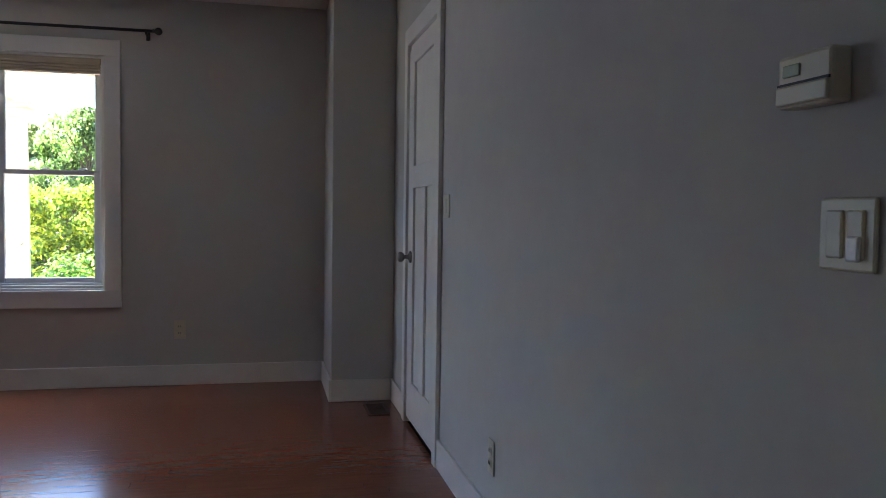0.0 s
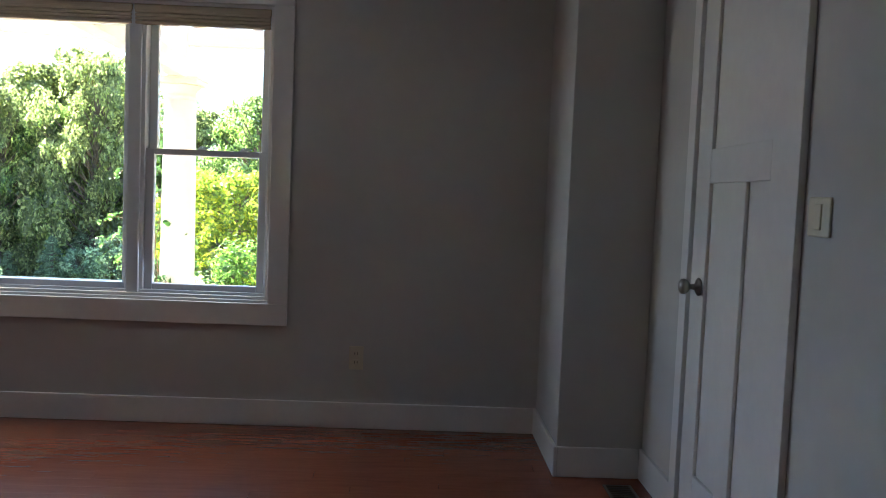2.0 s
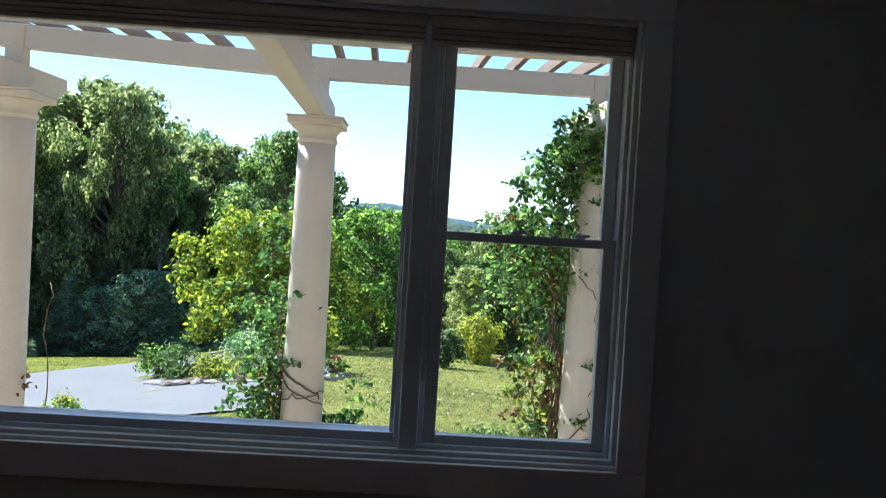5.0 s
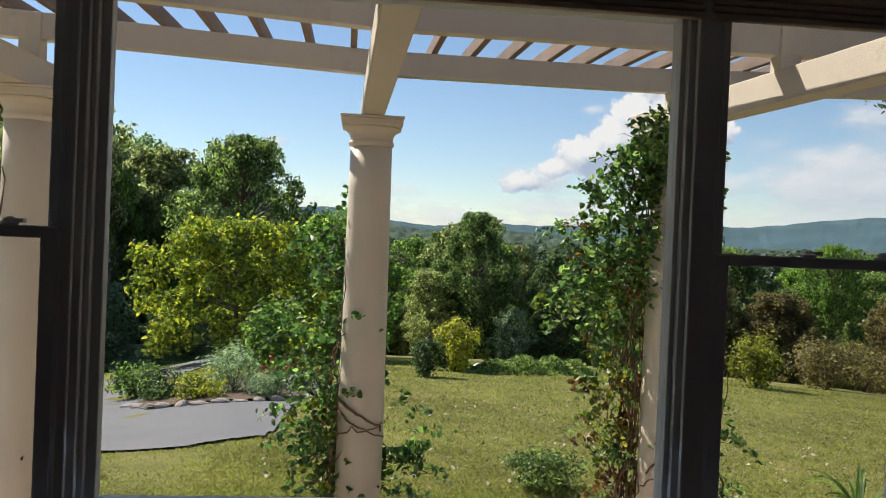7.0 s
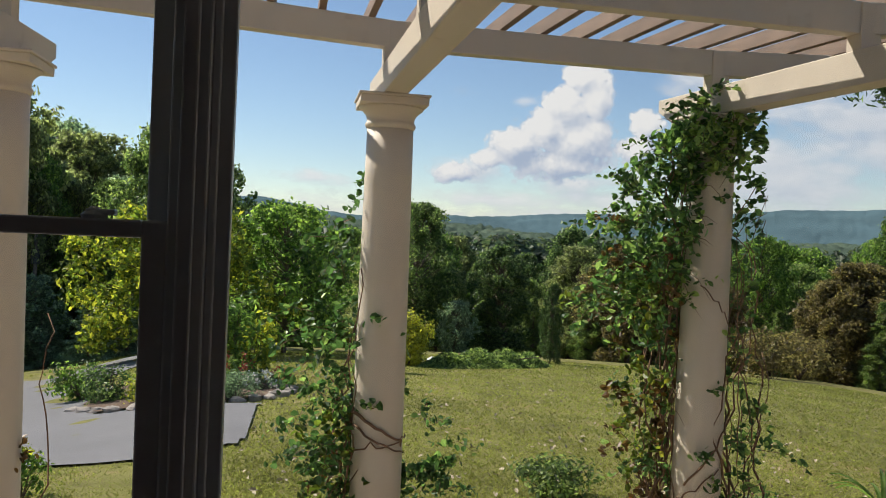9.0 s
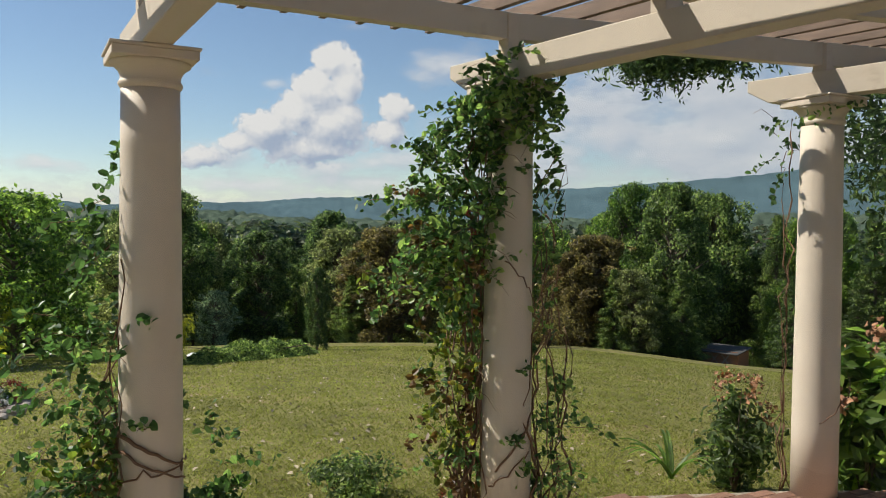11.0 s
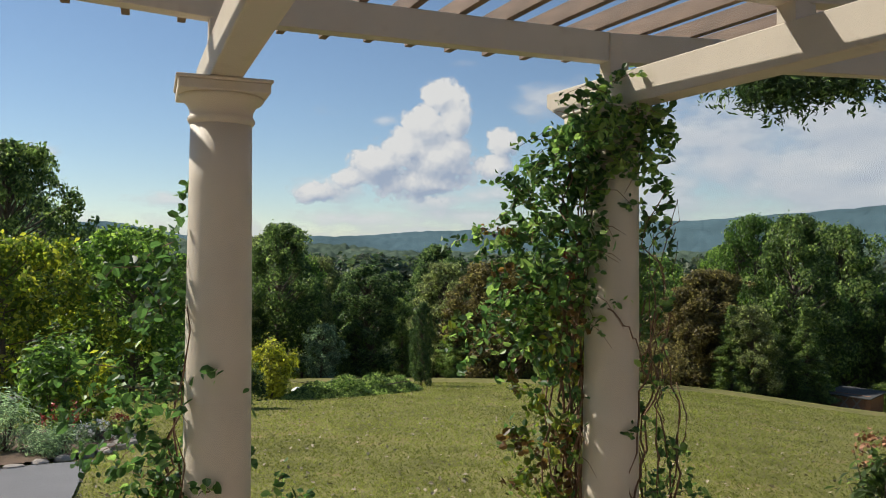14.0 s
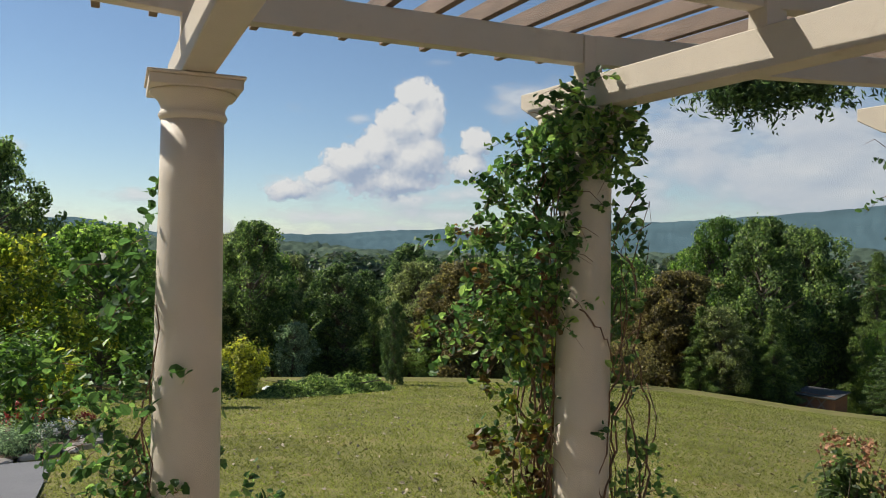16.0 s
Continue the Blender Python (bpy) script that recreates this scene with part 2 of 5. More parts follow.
def leaf_cloud(rng, centers, size, aspect=0.6, up=0.35, rounded=False, normals=None, spread=0.4):
    """Many folded leaves at the centres: verts, faces. rounded leaves have six points, others four."""
    c = np.asarray(centers, float)
    n = len(c)
    nr = rng.normal(size=(n, 3)) if normals is None else normals + rng.normal(size=(n, 3)) * spread
    nr[:, 2] += up
    nr /= np.linalg.norm(nr, axis=1)[:, None] + 1e-9
    d = rng.normal(size=(n, 3))
    d -= nr * (d * nr).sum(1)[:, None]
    d /= np.linalg.norm(d, axis=1)[:, None] + 1e-9
    s = np.cross(nr, d)
    L = (size * rng.uniform(0.6, 1.35, n))[:, None]
    W = L * aspect
    f = nr * L * 0.12
    if rounded:
        v = np.stack([c - d * L * .5, c - d * L * .22 + s * W * .45 + f, c + d * L * .2 + s * W * .42 + f, c + d * L * .5,
                      c + d * L * .2 - s * W * .42 + f, c - d * L * .22 - s * W * .45 + f], 1).reshape(-1, 3)
        k = np.arange(n)[:, None] * 6
        faces = np.concatenate([k + np.array([[0, 1, 2, 3]]), k + np.array([[0, 3, 4, 5]])])
    else:
        v = np.stack([c - d * L * .5, c + s * W * .5 + f, c + d * L * .5, c - s * W * .5 + f], 1).reshape(-1, 3)
        k = np.arange(n)[:, None] * 4
        faces = np.concatenate([k + np.array([[0, 1, 2]]), k + np.array([[0, 2, 3]])])
    return v, faces


def ground(x, y):
    """The yard's height: level by the house, then falling ever steeper into the valley, more so to the right."""
    r = np.hypot(x + 1.9, y + 0.3)
    az = np.degrees(np.arctan2(x + 1.9, y + 0.3))
    k = np.clip((az - 36) / 14, 0, 1)
    j = np.clip((-8 - az) / 10, 0, 1)
    s = 0.085 + 0.016 * k * k * (3 - 2 * k) + 0.025 * j * j * (3 - 2 * j)
    q = np.maximum(r - 4.5, 0)
    z = -0.66 - s * q - 0.0008 * q * q
    z = np.maximum(z, -34 - 0.0 * r)
    return z

# ---------- the room ----------
X0, X1, Y0, H = -5.2, 1.65, -7.2, 2.47
WL, WR, WB, WT = -3.03, -0.10, 0.62, 2.09      # the window's opening
floor = link("floor", box(X0, X1 + .9, Y0, 0, -0.30, -0.012), M_UNDER)
tagged(floor, "polished red-brown hardwood floor of narrow boards", "floor", kind="structure")
ceiling = link("ceiling", box(X0 - .2, X1 + .2, Y0 - .2, 0.2, H, H + 0.2), M_CEIL)
tagged(ceiling, "plain white painted ceiling", "ceiling", kind="structure")
wn_ = link("wall_north", boxes([(X0 - .2, WL, 0, 0.2, -0.7, H), (WR, X1 + .2, 0, 0.2, -0.7, H), (WL, WR, 0, 0.2, -0.7, WB), (WL, WR, 0, 0.2, WT, H)]), M_WALL)
tagged(wn_, "warm grey painted wall with the wide window", "wall", kind="structure")
DY0, DY1, DH = -1.885, -1.135, 2.03            # door opening in the right wall
we = link("wall_east", boxes([(X1, X1 + .14, DY1, 0, 0, H), (X1, X1 + .14, Y0, DY0, 0, H), (X1, X1 + .14, DY0, DY1, DH, H)]), M_WALL)
tagged(we, "warm grey painted wall with a closet door", "wall", kind="structure")
tagged(link("wall_west", box(X0 - .2, X0, Y0, 0, 0, H), M_WALL), "plain warm grey painted wall", "wall", kind="structure")
tagged(link("wall_south", box(X0 - .2, X1 + .2, Y0 - .2, Y0, 0, H), M_WALL), "plain warm grey painted wall", "wall", kind="structure")
tagged(link("wall_chase", box(1.277, X1, -0.626, 0, 0, H, 0.004), M_WALL), "boxed-out grey wall corner beside the window", "wall", kind="structure")
# added solid block; its near-black colour gives the shade under and behind the door
tagged(link("wall_closet", box(X1 + .10, X1 + .85, DY0 + .002, DY1 - .002, -.012, DH - .03), M_UNDER), "solid near-black block filling the unlit closet behind the door", "wall", kind="structure")


def baseboard(x0, x1, y0, y1):
    b = boxes([(x0, x1, y0, y1, 0, 0.132)], 0.004)
    return tagged(link("baseboard", b, M_TRIM), "tall white painted baseboard", "baseboard", kind="structure")


baseboard(X0, 1.262, -0.015, 0)
baseboard(1.262, 1.277, -0.641, 0)
baseboard(1.277, 1.635, -0.641, -0.626)
baseboard(1.635, 1.65, -1.06, -0.626)
baseboard(1.635, 1.65, Y0, -1.956)
baseboard(X0, X0 + .015, Y0, -0.015)

# floor boards: the stretch near the window as pieces, the rest joined
rng = np.random.default_rng(5)
BW = 0.083
rest = bmesh.new()
board_meshes = {}
count = 0
for row in range(int(-Y0 / BW)):
    y1 = -row * BW
    x = X0 - rng.uniform(0, 1.2)
    while x < X1:
        ln = round(rng.uniform(0.7, 1.7) * 5) / 5
        a, b = max(x, X0), min(x + ln, X1)
        x += ln
        if b - a < 0.02:
            continue
        if y1 > -3.4 and b > -2.2 and count < 290:
            key = round(b - a, 3)
            if key not in board_meshes:
                t = box(0, key - 0.0007, -BW + 0.0006, 0, -0.012, 0, 0.0005)
                me = bpy.data.meshes.new("floor_board")
                t.to_mesh(me)
                t.free()
                me.materials.append(M_BOARD)
                board_meshes[key] = me
            o = new("floor_board", board_meshes[key])
            o.location = (a, y1, 0)
            o.parent = floor
            count += 1
        else:
            add_box(rest, a, b - 0.0007, y1 - BW + 0.0006, y1, -0.012, 0)
o = link("floor_boards", rest, M_BOARD, floor)
tagged(o, kind="stuff")

# ---------- window: casing, frame, two double-hung units and a fixed centre pane ----------
casing = boxes([(WL - .10, WR + .10, -0.022, 0, WT, WT + .10), (WL - .10, WR + .10, -0.022, 0, WB - .11, WB),
                (WL - .10, WL, -0.022, 0, WB, WT), (WR, WR + .10, -0.022, 0, WB, WT)], 0.003)
win = link("window_1", casing, M_TRIM)
tagged(win, "wide white three-part window with flat casing", "window", kind="structure")
part("window_sill", boxes([(WL, WR, -0.002, 0.06, WB, WB + 0.014), (WL, WR, 0.015, 0.06, WB + .014, WB + 0.03)], 0.003), M_TRIM, win)
part("jamb", boxes([(WL, WL + .016, -0.002, 0.06, WB + .03, WT), (WR - .016, WR, -0.002, 0.06, WB + .03, WT), (WL + .016, WR - .016, -0.002, 0.06, WT - .016, WT)], 0.002), M_TRIM, win)
PL, PR = -2.295, -0.848                        # fixed pane's glass
part("window_frame", boxes([(WL + .016, WL + .03, 0.03, 0.2, WB + .03, WT - .016), (WR - .03, WR - .016, 0.03, 0.2, WB + .03, WT - .016),
                            (WL + .03, WR - .03, 0.04, 0.14, WB + .03, WB + .045), (WL + .03, WR - .03, 0.04, 0.2, WT - .05, WT - .016)], 0.003), M_VINYL, win)
for a, b in ((-2.394, -2.332), (-0.835, -0.737)):
    part("mullion", boxes([(a, b, 0.04, 0.13, WB + .045, WT - .05), (a + .018, b - .018, 0.022, 0.04, WB + .03, WT - .016)], 0.004), M_VINYL, win)
part("pane_frame", boxes([(-2.332, -.835, 0.05, 0.14, WB + .045, WB + .075), (-2.332, -.835, 0.05, 0.14, WT - .10, WT - .05),
                          (-2.332, PL, 0.085, 0.125, WB + .075, WT - .10), (PR, -.835, 0.085, 0.125, WB + .075, WT - .10), (-2.332, -2.318, 0.06, 0.085, WB + .075, WT - .10), (-.849, -.835, 0.06, 0.085, WB + .075, WT - .10)], 0.003), M_VINYL, win)


def pane(x0, x1, y, z0, z1, parent):
    p = part("pane", box(x0, x1, y - .003, y + .003, z0, z1), M_GLASS, parent, "clear glass")
    p.visible_shadow = False
    return p


pane(PL, PR, 0.112, WB + .075, WT - .10, win)


def sash(x0, x1, y, z0, z1, bottom, top):
    s = part("sash", boxes([(x0, x0 + .042, y - .02, y + .02, z0, z1), (x1 - .042, x1, y - .02, y + .02, z0, z1),
                            (x0 + .042, x1 - .042, y - .02, y + .02, z0, z0 + bottom), (x0 + .042, x1 - .042, y - .02, y + .02, z1 - top, z1)], 0.004), M_VINYL, win)
    pane(x0 + .042, x1 - .042, y, z0 + bottom, z1 - top, s)
    return s


for a, b in ((WL + .03, -2.394), (-0.737, WR - .03)):
    lower = sash(a, b, 0.075, WB + .045, 1.375, 0.03, 0.03)
    sash(a, b, 0.118, 1.345, WT - .05, 0.03, 0.03)
    for fx in (0.45, 0.8):
        lk = lathe([(0.02, 0), (0.022, 0.006), (0.014, 0.012), (0.006, 0.02)], 14)
        add_box(lk, -0.012, 0.035, -0.012, 0.012, 0.006, 0.016, 0.002)
        o = part("sash_lock" if fx < .6 else "tilt_latch", lk, M_VINYL, lower, smooth=False)
        o.location = (a + (b - a) * fx, 0.075, 1.375)
for a, b in ((WL + .02, -2.36), (-2.35, -0.80), (-0.79, WR - .02)):
    bl = empty("roller_blind", (a, 0.01, WT - .016), "beige fabric roman blind pulled up under the window head", "blind", "blinds of the window")
    part("headrail", box(0, b - a, 0, 0.03, -0.03, 0, 0.003), M_BLIND, bl)
    for k in range(4):
        part("fold", box(0.004, b - a - .004, -0.003 + .002 * k, 0.032, -0.042 - .018 * k, -0.026 - .018 * k, 0.005), M_BLIND, bl)

# ---------- closet door in the right wall ----------
door = link("door_1", boxes([(1.655, 1.688, DY0 + .012, DY1 - .006, 0.03, 2.0)], 0.002), M_TRIM)
tagged(door, "closed white three-panel closet door with a round knob", "door", kind="structure")
# raised stiles and rails leave one wide panel above two tall ones
for nm, r in (("stile", (-1.872, -1.755, 0.032, 1.998)), ("stile", (-1.275, -1.143, 0.032, 1.998)),
              ("rail", (-1.755, -1.275, 1.92, 1.998)), ("rail", (-1.755, -1.275, 1.268, 1.385)), ("rail", (-1.755, -1.275, 0.032, 0.24)),
              ("stile", (-1.585, -1.475, 0.24, 1.268))):
    part(nm, box(1.642, 1.656, r[0], r[1], r[2], r[3], 0.003), M_TRIM, door)
kn = lathe([(0.031, 0), (0.033, 0.004), (0.026, 0.010), (0.011, 0.016), (0.010, 0.034), (0.022, 0.042), (0.028, 0.054), (0.027, 0.064), (0.018, 0.072), (0.004, 0.075)], 24)
o = part("knob", kn, M_NICKEL, door, "satin nickel knob", True)
o.matrix_local = pose(1.642, -1.235, 0.905, 0, -90, 0)
dc = link("trim", boxes([(1.628, 1.65, DY0 - .07, DY0, 0, DH), (1.628, 1.65, DY1, DY1 + .07, 0, DH), (1.628, 1.65, DY0 - .07, DY1 + .07, DH, DH + .09)], 0.003), M_TRIM)
tagged(dc, "flat white door casing", "trim", kind="structure")
tagged(link("trim", boxes([(1.65, 1.79, DY0 - .0, DY0 + .012, 0, DH), (1.65, 1.79, DY1 - .006, DY1, 0, DH), (1.65, 1.79, DY0, DY1, DH - .026, DH)]), M_TRIM), "white door jamb", "trim", kind="structure")


# ---------- wall plates, thermostat, rod, floor vent ----------
def outlet(m, label):
    e = new("outlet")
    tagged(e, label, "outlet")
    part("plate", box(-.036, .036, -.006, 0, -.06, .06, 0.003), M_PLATE, e)
    for z in (-.022, .022):
        s = part("socket", box(-.017, .017, -.009, -.004, z - .015, z + .015, 0.003), M_PLATE, e)
        part("slot", boxes([(-.008, -.005, -.0105, -.008, z - .005, z + .007), (.005, .008, -.0105, -.008, z - .005, z + .007)]), M_DARK, s)
    e.matrix_world = m
    return e


def switch(m, wide, label, on):
    e = new("light_switch")
    tagged(e, label, "switch")
    part("plate", box(-wide / 2, wide / 2, -.007, 0, -.05, .05, 0.004), M_PLATE, e)
    n = 2 if on >= 0 else 1
    for i in range(n):
        x = (i - (n - 1) / 2) * .040
        part("rocker", box(x - .016, x + .016, -.011, -.005, -.033, .033, 0.003), M_PLATE, e)
        if on == i:
            part("slider", box(x - .011, x + .013, -.016, -.009, -.036, -.002, 0.003), M_WHITE, e, "bright white slider")
    e.matrix_world = m
    return e


outlet(pose(.353, 0, .36), "ivory wall outlet beneath the wide window wall")
outlet(pose(1.65, -2.79, .307, 0, 0, -90), "ivory wall outlet low beside the closet door")
switch(pose(1.65, -2.045, 1.17, 0, 0, -90), 0.11, "ivory wall switch plate beside the closet door", -1)
switch(pose(1.65, -4.475, 1.124, 0, 0, -90), 0.108, "ivory double dimmer switch below the thermostat", 1)
th = empty("thermostat", (1.65, -4.412, 1.34), "cream wall thermostat with a small green display", "thermostat")
part("body", box(-.034, 0, -.058, .058, -.038, .038, 0.006), M_PLATE, th)
part("display", box(-.0365, -.033, .006, .044, .006, .024, 0.002), mat("grey_green_display", (.35, .42, .32), .2), th, "small green display")
part("lid", box(-.039, -.034, -.055, .055, -.034, -.006, 0.003), M_PLATE, th)
part("groove", box(-.036, -.033, -.055, .055, -.006, -.002), M_DARK, th)

rod = empty("curtain_rod", (0, 0, 0), "thin black iron curtain rod with ball finials", "curtain rod")
part("rod", tube(bmesh.new(), [(-3.36, -.085, 2.245), (.20, -.085, 2.245)], [.0095, .0095], 12), M_BLACK, rod, smooth=True)
for x, s in ((.20, 1), (-3.36, -1)):
    f = lathe([(.010, 0), (.013, .005), (.008, .012), (.016, .018), (.024, .032), (.024, .042), (.016, .055), (.004, .06)], 18)
    o = part("finial", f, M_BLACK, rod, smooth=True)
    o.matrix_local = pose(x, -.085, 2.245, 0, 90 * s, 0)
for x in (.165, -1.56, -3.32):
    part("bracket", boxes([(x - .008, x + .008, -.085, 0, 2.225, 2.234), (x - .012, x + .012, -.006, 0, 2.20, 2.26), (x - .008, x + .008, -.1, -.07, 2.222, 2.236)], .002), M_BLACK, rod)

vent = empty("floor_register", (1.52, -.86, 0.0), "brown metal floor vent in the hardwood", "vent")
part("frame", boxes([(-.06, -.048, -.13, .13, 0, .005), (.048, .06, -.13, .13, 0, .005), (-.048, .048, -.13, -.118, 0, .005), (-.048, .048, .118, .13, 0, .005)], .0015), M_BRONZE, vent)
part("backing", box(-.048, .048, -.118, .118, 0, .001), M_DARK, vent)
for i in range(11):
    part("slat", box(-.048, .048, -.112 + i * .021, -.105 + i * .021, .0005, .004), M_BRONZE, vent)

# ---------- ground, drive, patio ----------
def sheet(name, xs, ys, lift, material, keep=None):
    X, Y = np.meshgrid(xs, ys)
    Z = ground(X, Y) + lift
    v = np.stack([X, Y, Z], -1).reshape(-1, 3)
    nx = len(xs)
    f = []
    for j in range(len(ys) - 1):
        for i in range(nx - 1):
            if keep is None or keep((xs[i] + xs[i + 1]) / 2, (ys[j] + ys[j + 1]) / 2):
                k = j * nx + i
                f.append((k, k + 1, k + nx + 1, k + nx))
    return raw(name, v, f, material, smooth=True)


def spaced(reach):
    """Coordinates that step finely near zero and coarsely far off."""
    t = np.linspace(-1, 1, 181)
    return np.sign(t) * (np.abs(t) * 0.03 + np.abs(t) ** 3.2 * 0.97) * reach


gnd = sheet("ground", spaced(3000), spaced(3000), 0.0, M_GRASS)
tagged(gnd, "green lawn with dry patches falling away into a valley", "lawn", kind="structure")


def drive_keep(x, y):
    pad = 6.65 <= y <= 10.6 and -30 < x < min(-2.66, -3.45 + (y - 6.65) * 1.3) + .02 * (y - 7)
    lane = 10.6 <= y <= 32 and abs(x - (-7.4 + 0.012 * max(0, y - 17) ** 2)) < 1.25 + .25 * max(0, 12.5 - y)
    bend = 10.6 <= y <= 14.2 + .25 * (x + 7) and -30 < x < -5.35 + .35 * max(0, 12 - y)
    return pad or lane or bend


drive = sheet("road", np.arange(-16, 0, .06), np.arange(6.65, 32, .06), 0.028, M_ASPHALT, drive_keep)
tagged(drive, "pale worn asphalt driveway bending away from the house", "driveway", kind="structure")


def bed_keep(x, y):
    inside = ((x + 3.9) / 1.7) ** 2 + ((y - 12.6) / 2.1) ** 2 < 1 or (x < -3.7 and y < 12.8)
    return inside and not drive_keep(x, y)


bed = sheet("garden_bed", np.arange(-5.8, -2.0, .06), np.arange(10.4, 14.8, .06), 0.065, M_MULCH, bed_keep)
tagged(bed, "brown mulched flower bed beside the driveway", "garden bed", kind="structure")

patio = link("patio", boxes([(-6, 1.2, 0.2, 3.85, -1.4, -0.605), (1.2, 4.6, 0.2, 2.2, -1.4, -0.605)]), M_MORTAR)
tagged(patio, "brick patio beneath the pergola", "patio", kind="structure")
wedge = bmesh.new()
vs = [wedge.verts.new(p) for p in ((1.2, 2.2, -.605), (4.6, 2.2, -.605), (4.6, 2.3, -.605), (2.95, 3.2, -.605), (1.2, 3.85, -.605))]
wf = wedge.faces.new(vs)
ex = bmesh.ops.extrude_face_region(wedge, geom=[wf])
bmesh.ops.translate(wedge, vec=(0, 0, -.8), verts=[v for v in ex["geom"] if isinstance(v, bmesh.types.BMVert)])
bmesh.ops.recalc_face_normals(wedge, faces=wedge.faces)
part("patio_edge", wedge, M_MORTAR, patio)


# ---------- the pergola ----------
perg = empty("pergola", (0, 0, -0.6), "cream-painted garden pergola on round columns with brown slats", "pergola")
OFF = Vector((0, 0, 0.6))
COLS = [(-3.71, 3.15, -4.0, 0), (-1.63, 3.59, 1.6, 0), (0.53, 3.59, 7.3, .03), (2.91, 3.14, 9.5, .075)]   # x, y, beam's turn, taller by


def column(x, y, taller):
    c = part("column", lathe([(.160, 0), (.160, .5), (.157, 1.0), (.152, 1.7), (.146, 2.3), (.143, 2.62)], 48), M_COLUMN, perg, smooth=True)
    c.location = (x, y, 0)
    c.scale = (1, 1, 1 + taller / 2.798)
    k = lathe([(.143, 2.60), (.152, 2.612), (.158, 2.625), (.152, 2.638), (.146, 2.645), (.147, 2.665), (.158, 2.69), (.180, 2.712), (.196, 2.722), (.198, 2.735)], 48)
    part("capital", k, M_COLUMN, c, smooth=True)
    part("abacus", boxes([(-.205, .205, -.205, .205, 2.735, 2.782), (-.215, .215, -.215, .215, 2.782, 2.798)], .006), M_COLUMN, c)
    return c


BEAM_B, BEAM_T, PUR_B, PUR_T = 2.80, 2.985, 3.10, 3.265       # heights above the patio
INNER = []
for x, y, turn, taller in COLS:
    c = column(x, y, taller)
    rot = pose(x, y, 0, 0, 0, turn)
    bm = bmesh.new()
    # tail tapered on its underside beyond the column
    prof = [(-(y / math.cos(radians(turn))) + .22, BEAM_B), (.38, BEAM_B), (.56, BEAM_B + .10), (.56, BEAM_T), (-(y / math.cos(radians(turn))) + .22, BEAM_T)]
    va = [bm.verts.new((-.074, p, q)) for p, q in prof]
    vb = [bm.verts.new((.074, p, q)) for p, q in prof]
    bm.faces.new(va)
    bm.faces.new(list(reversed(vb)))
    for i in range(5):
        bm.faces.new((va[i], vb[i], vb[(i + 1) % 5], va[(i + 1) % 5]))
    bmesh.ops.recalc_face_normals(bm, faces=bm.faces)
    bmesh.ops.bevel(bm, geom=list(bm.edges), offset=.005, segments=1, affect="EDGES")
    o = part("beam", bm, M_BEAM, perg)
    o.matrix_local = rot @ pose(0, 0, taller)
    spots = []
    for along in (0.0, -1.22, -2.3):
        p = rot @ Vector((0, along, 0))
        spots.append(p)
        o = part("post", box(-.065, .065, -.05, .05, BEAM_T + taller, PUR_B + .158, .004), M_BEAM, perg)
        o.matrix_local = rot @ pose(0, along - .002, 0)
    INNER.append(spots)
for k in range(3):
    ext = []
    a, b = INNER[0][k], INNER[1][k]
    ext.append((a + (a - b) * 0.9, a))
    ext += [(INNER[i][k], INNER[i + 1][k]) for i in range(3)]
    a, b = INNER[3][k], INNER[2][k]
    ext.append((a, a + (a - b) * 0.55))
    for a, b in ext:
        ln = (b - a).length
        ang = math.degrees(math.atan2(b.y - a.y, b.x - a.x))
        o = part("purlin", box(.004, ln - .004, -.045, .045, PUR_B, PUR_T, .005), M_BEAM, perg)
        o.matrix_local = pose(a.x, a.y, 0, 0, 0, ang)
slat_mesh = bpy.data.meshes.new("slat")
tb = box(-.022, .022, -2.5, 0.73, 0, .09, .003)
tb.to_mesh(slat_mesh)
tb.free()
slat_mesh.materials.append(M_SLAT)
rng = np.random.default_rng(3)
segs = [(INNER[0][0] + (INNER[0][0] - INNER[1][0]) * .9, INNER[0][0], -6, -4), (INNER[0][0], INNER[1][0], -4, 1.6), (INNER[1][0], INNER[2][0], 1.6, 7.3),
        (INNER[2][0], INNER[3][0], 7.3, 9.5), (INNER[3][0], INNER[3][0] + (INNER[3][0] - INNER[2][0]) * .55, 9.5, 12)]
for a, b, ta, tbn in segs:
    n = round((b - a).length / .285)
    for j in range(n):
        f = (j + .5) / n
        p = a.lerp(b, f)
        o = new("slat", slat_mesh)
        o.parent = perg
        o.matrix_local = pose(p.x, p.y + rng.uniform(-.03, .03), PUR_T + .002, 0, 0, ta + (tbn - ta) * f + rng.uniform(-.4, .4))


# unseen overhang, added and sized to keep direct sun out of the room
eave = link("roof_eave", boxes([(X0 - .6, 2.6, 0.2, 1.36, 2.50, 2.53), (X0 - .6, 2.6, 1.34, 1.36, 2.53, 2.62)], .003), M_BEAM)
tagged(eave, "unseen cream boarded eave added to keep sun off the window", "eave", kind="structure")


# ---------- the wing with its glass door ----------
wing = empty("house_wing", (4.2, 2.87, -.6), "tan stucco wing of the house with a shingled eave", "house")
part("wall", boxes([(0, 4, -.16, 0, -.1, 3.05), (0, .14, -1.12, -.16, 2.86, 3.05), (0, .14, -2.7, -1.12, -.1, 3.05), (0, .14, -1.12, -.16, -.1, .33)], .006), M_STUCCO, wing)
part("corner_board", box(-.016, .0, -.10, .016, -.1, 3.02, .004), M_STUCCO, wing)
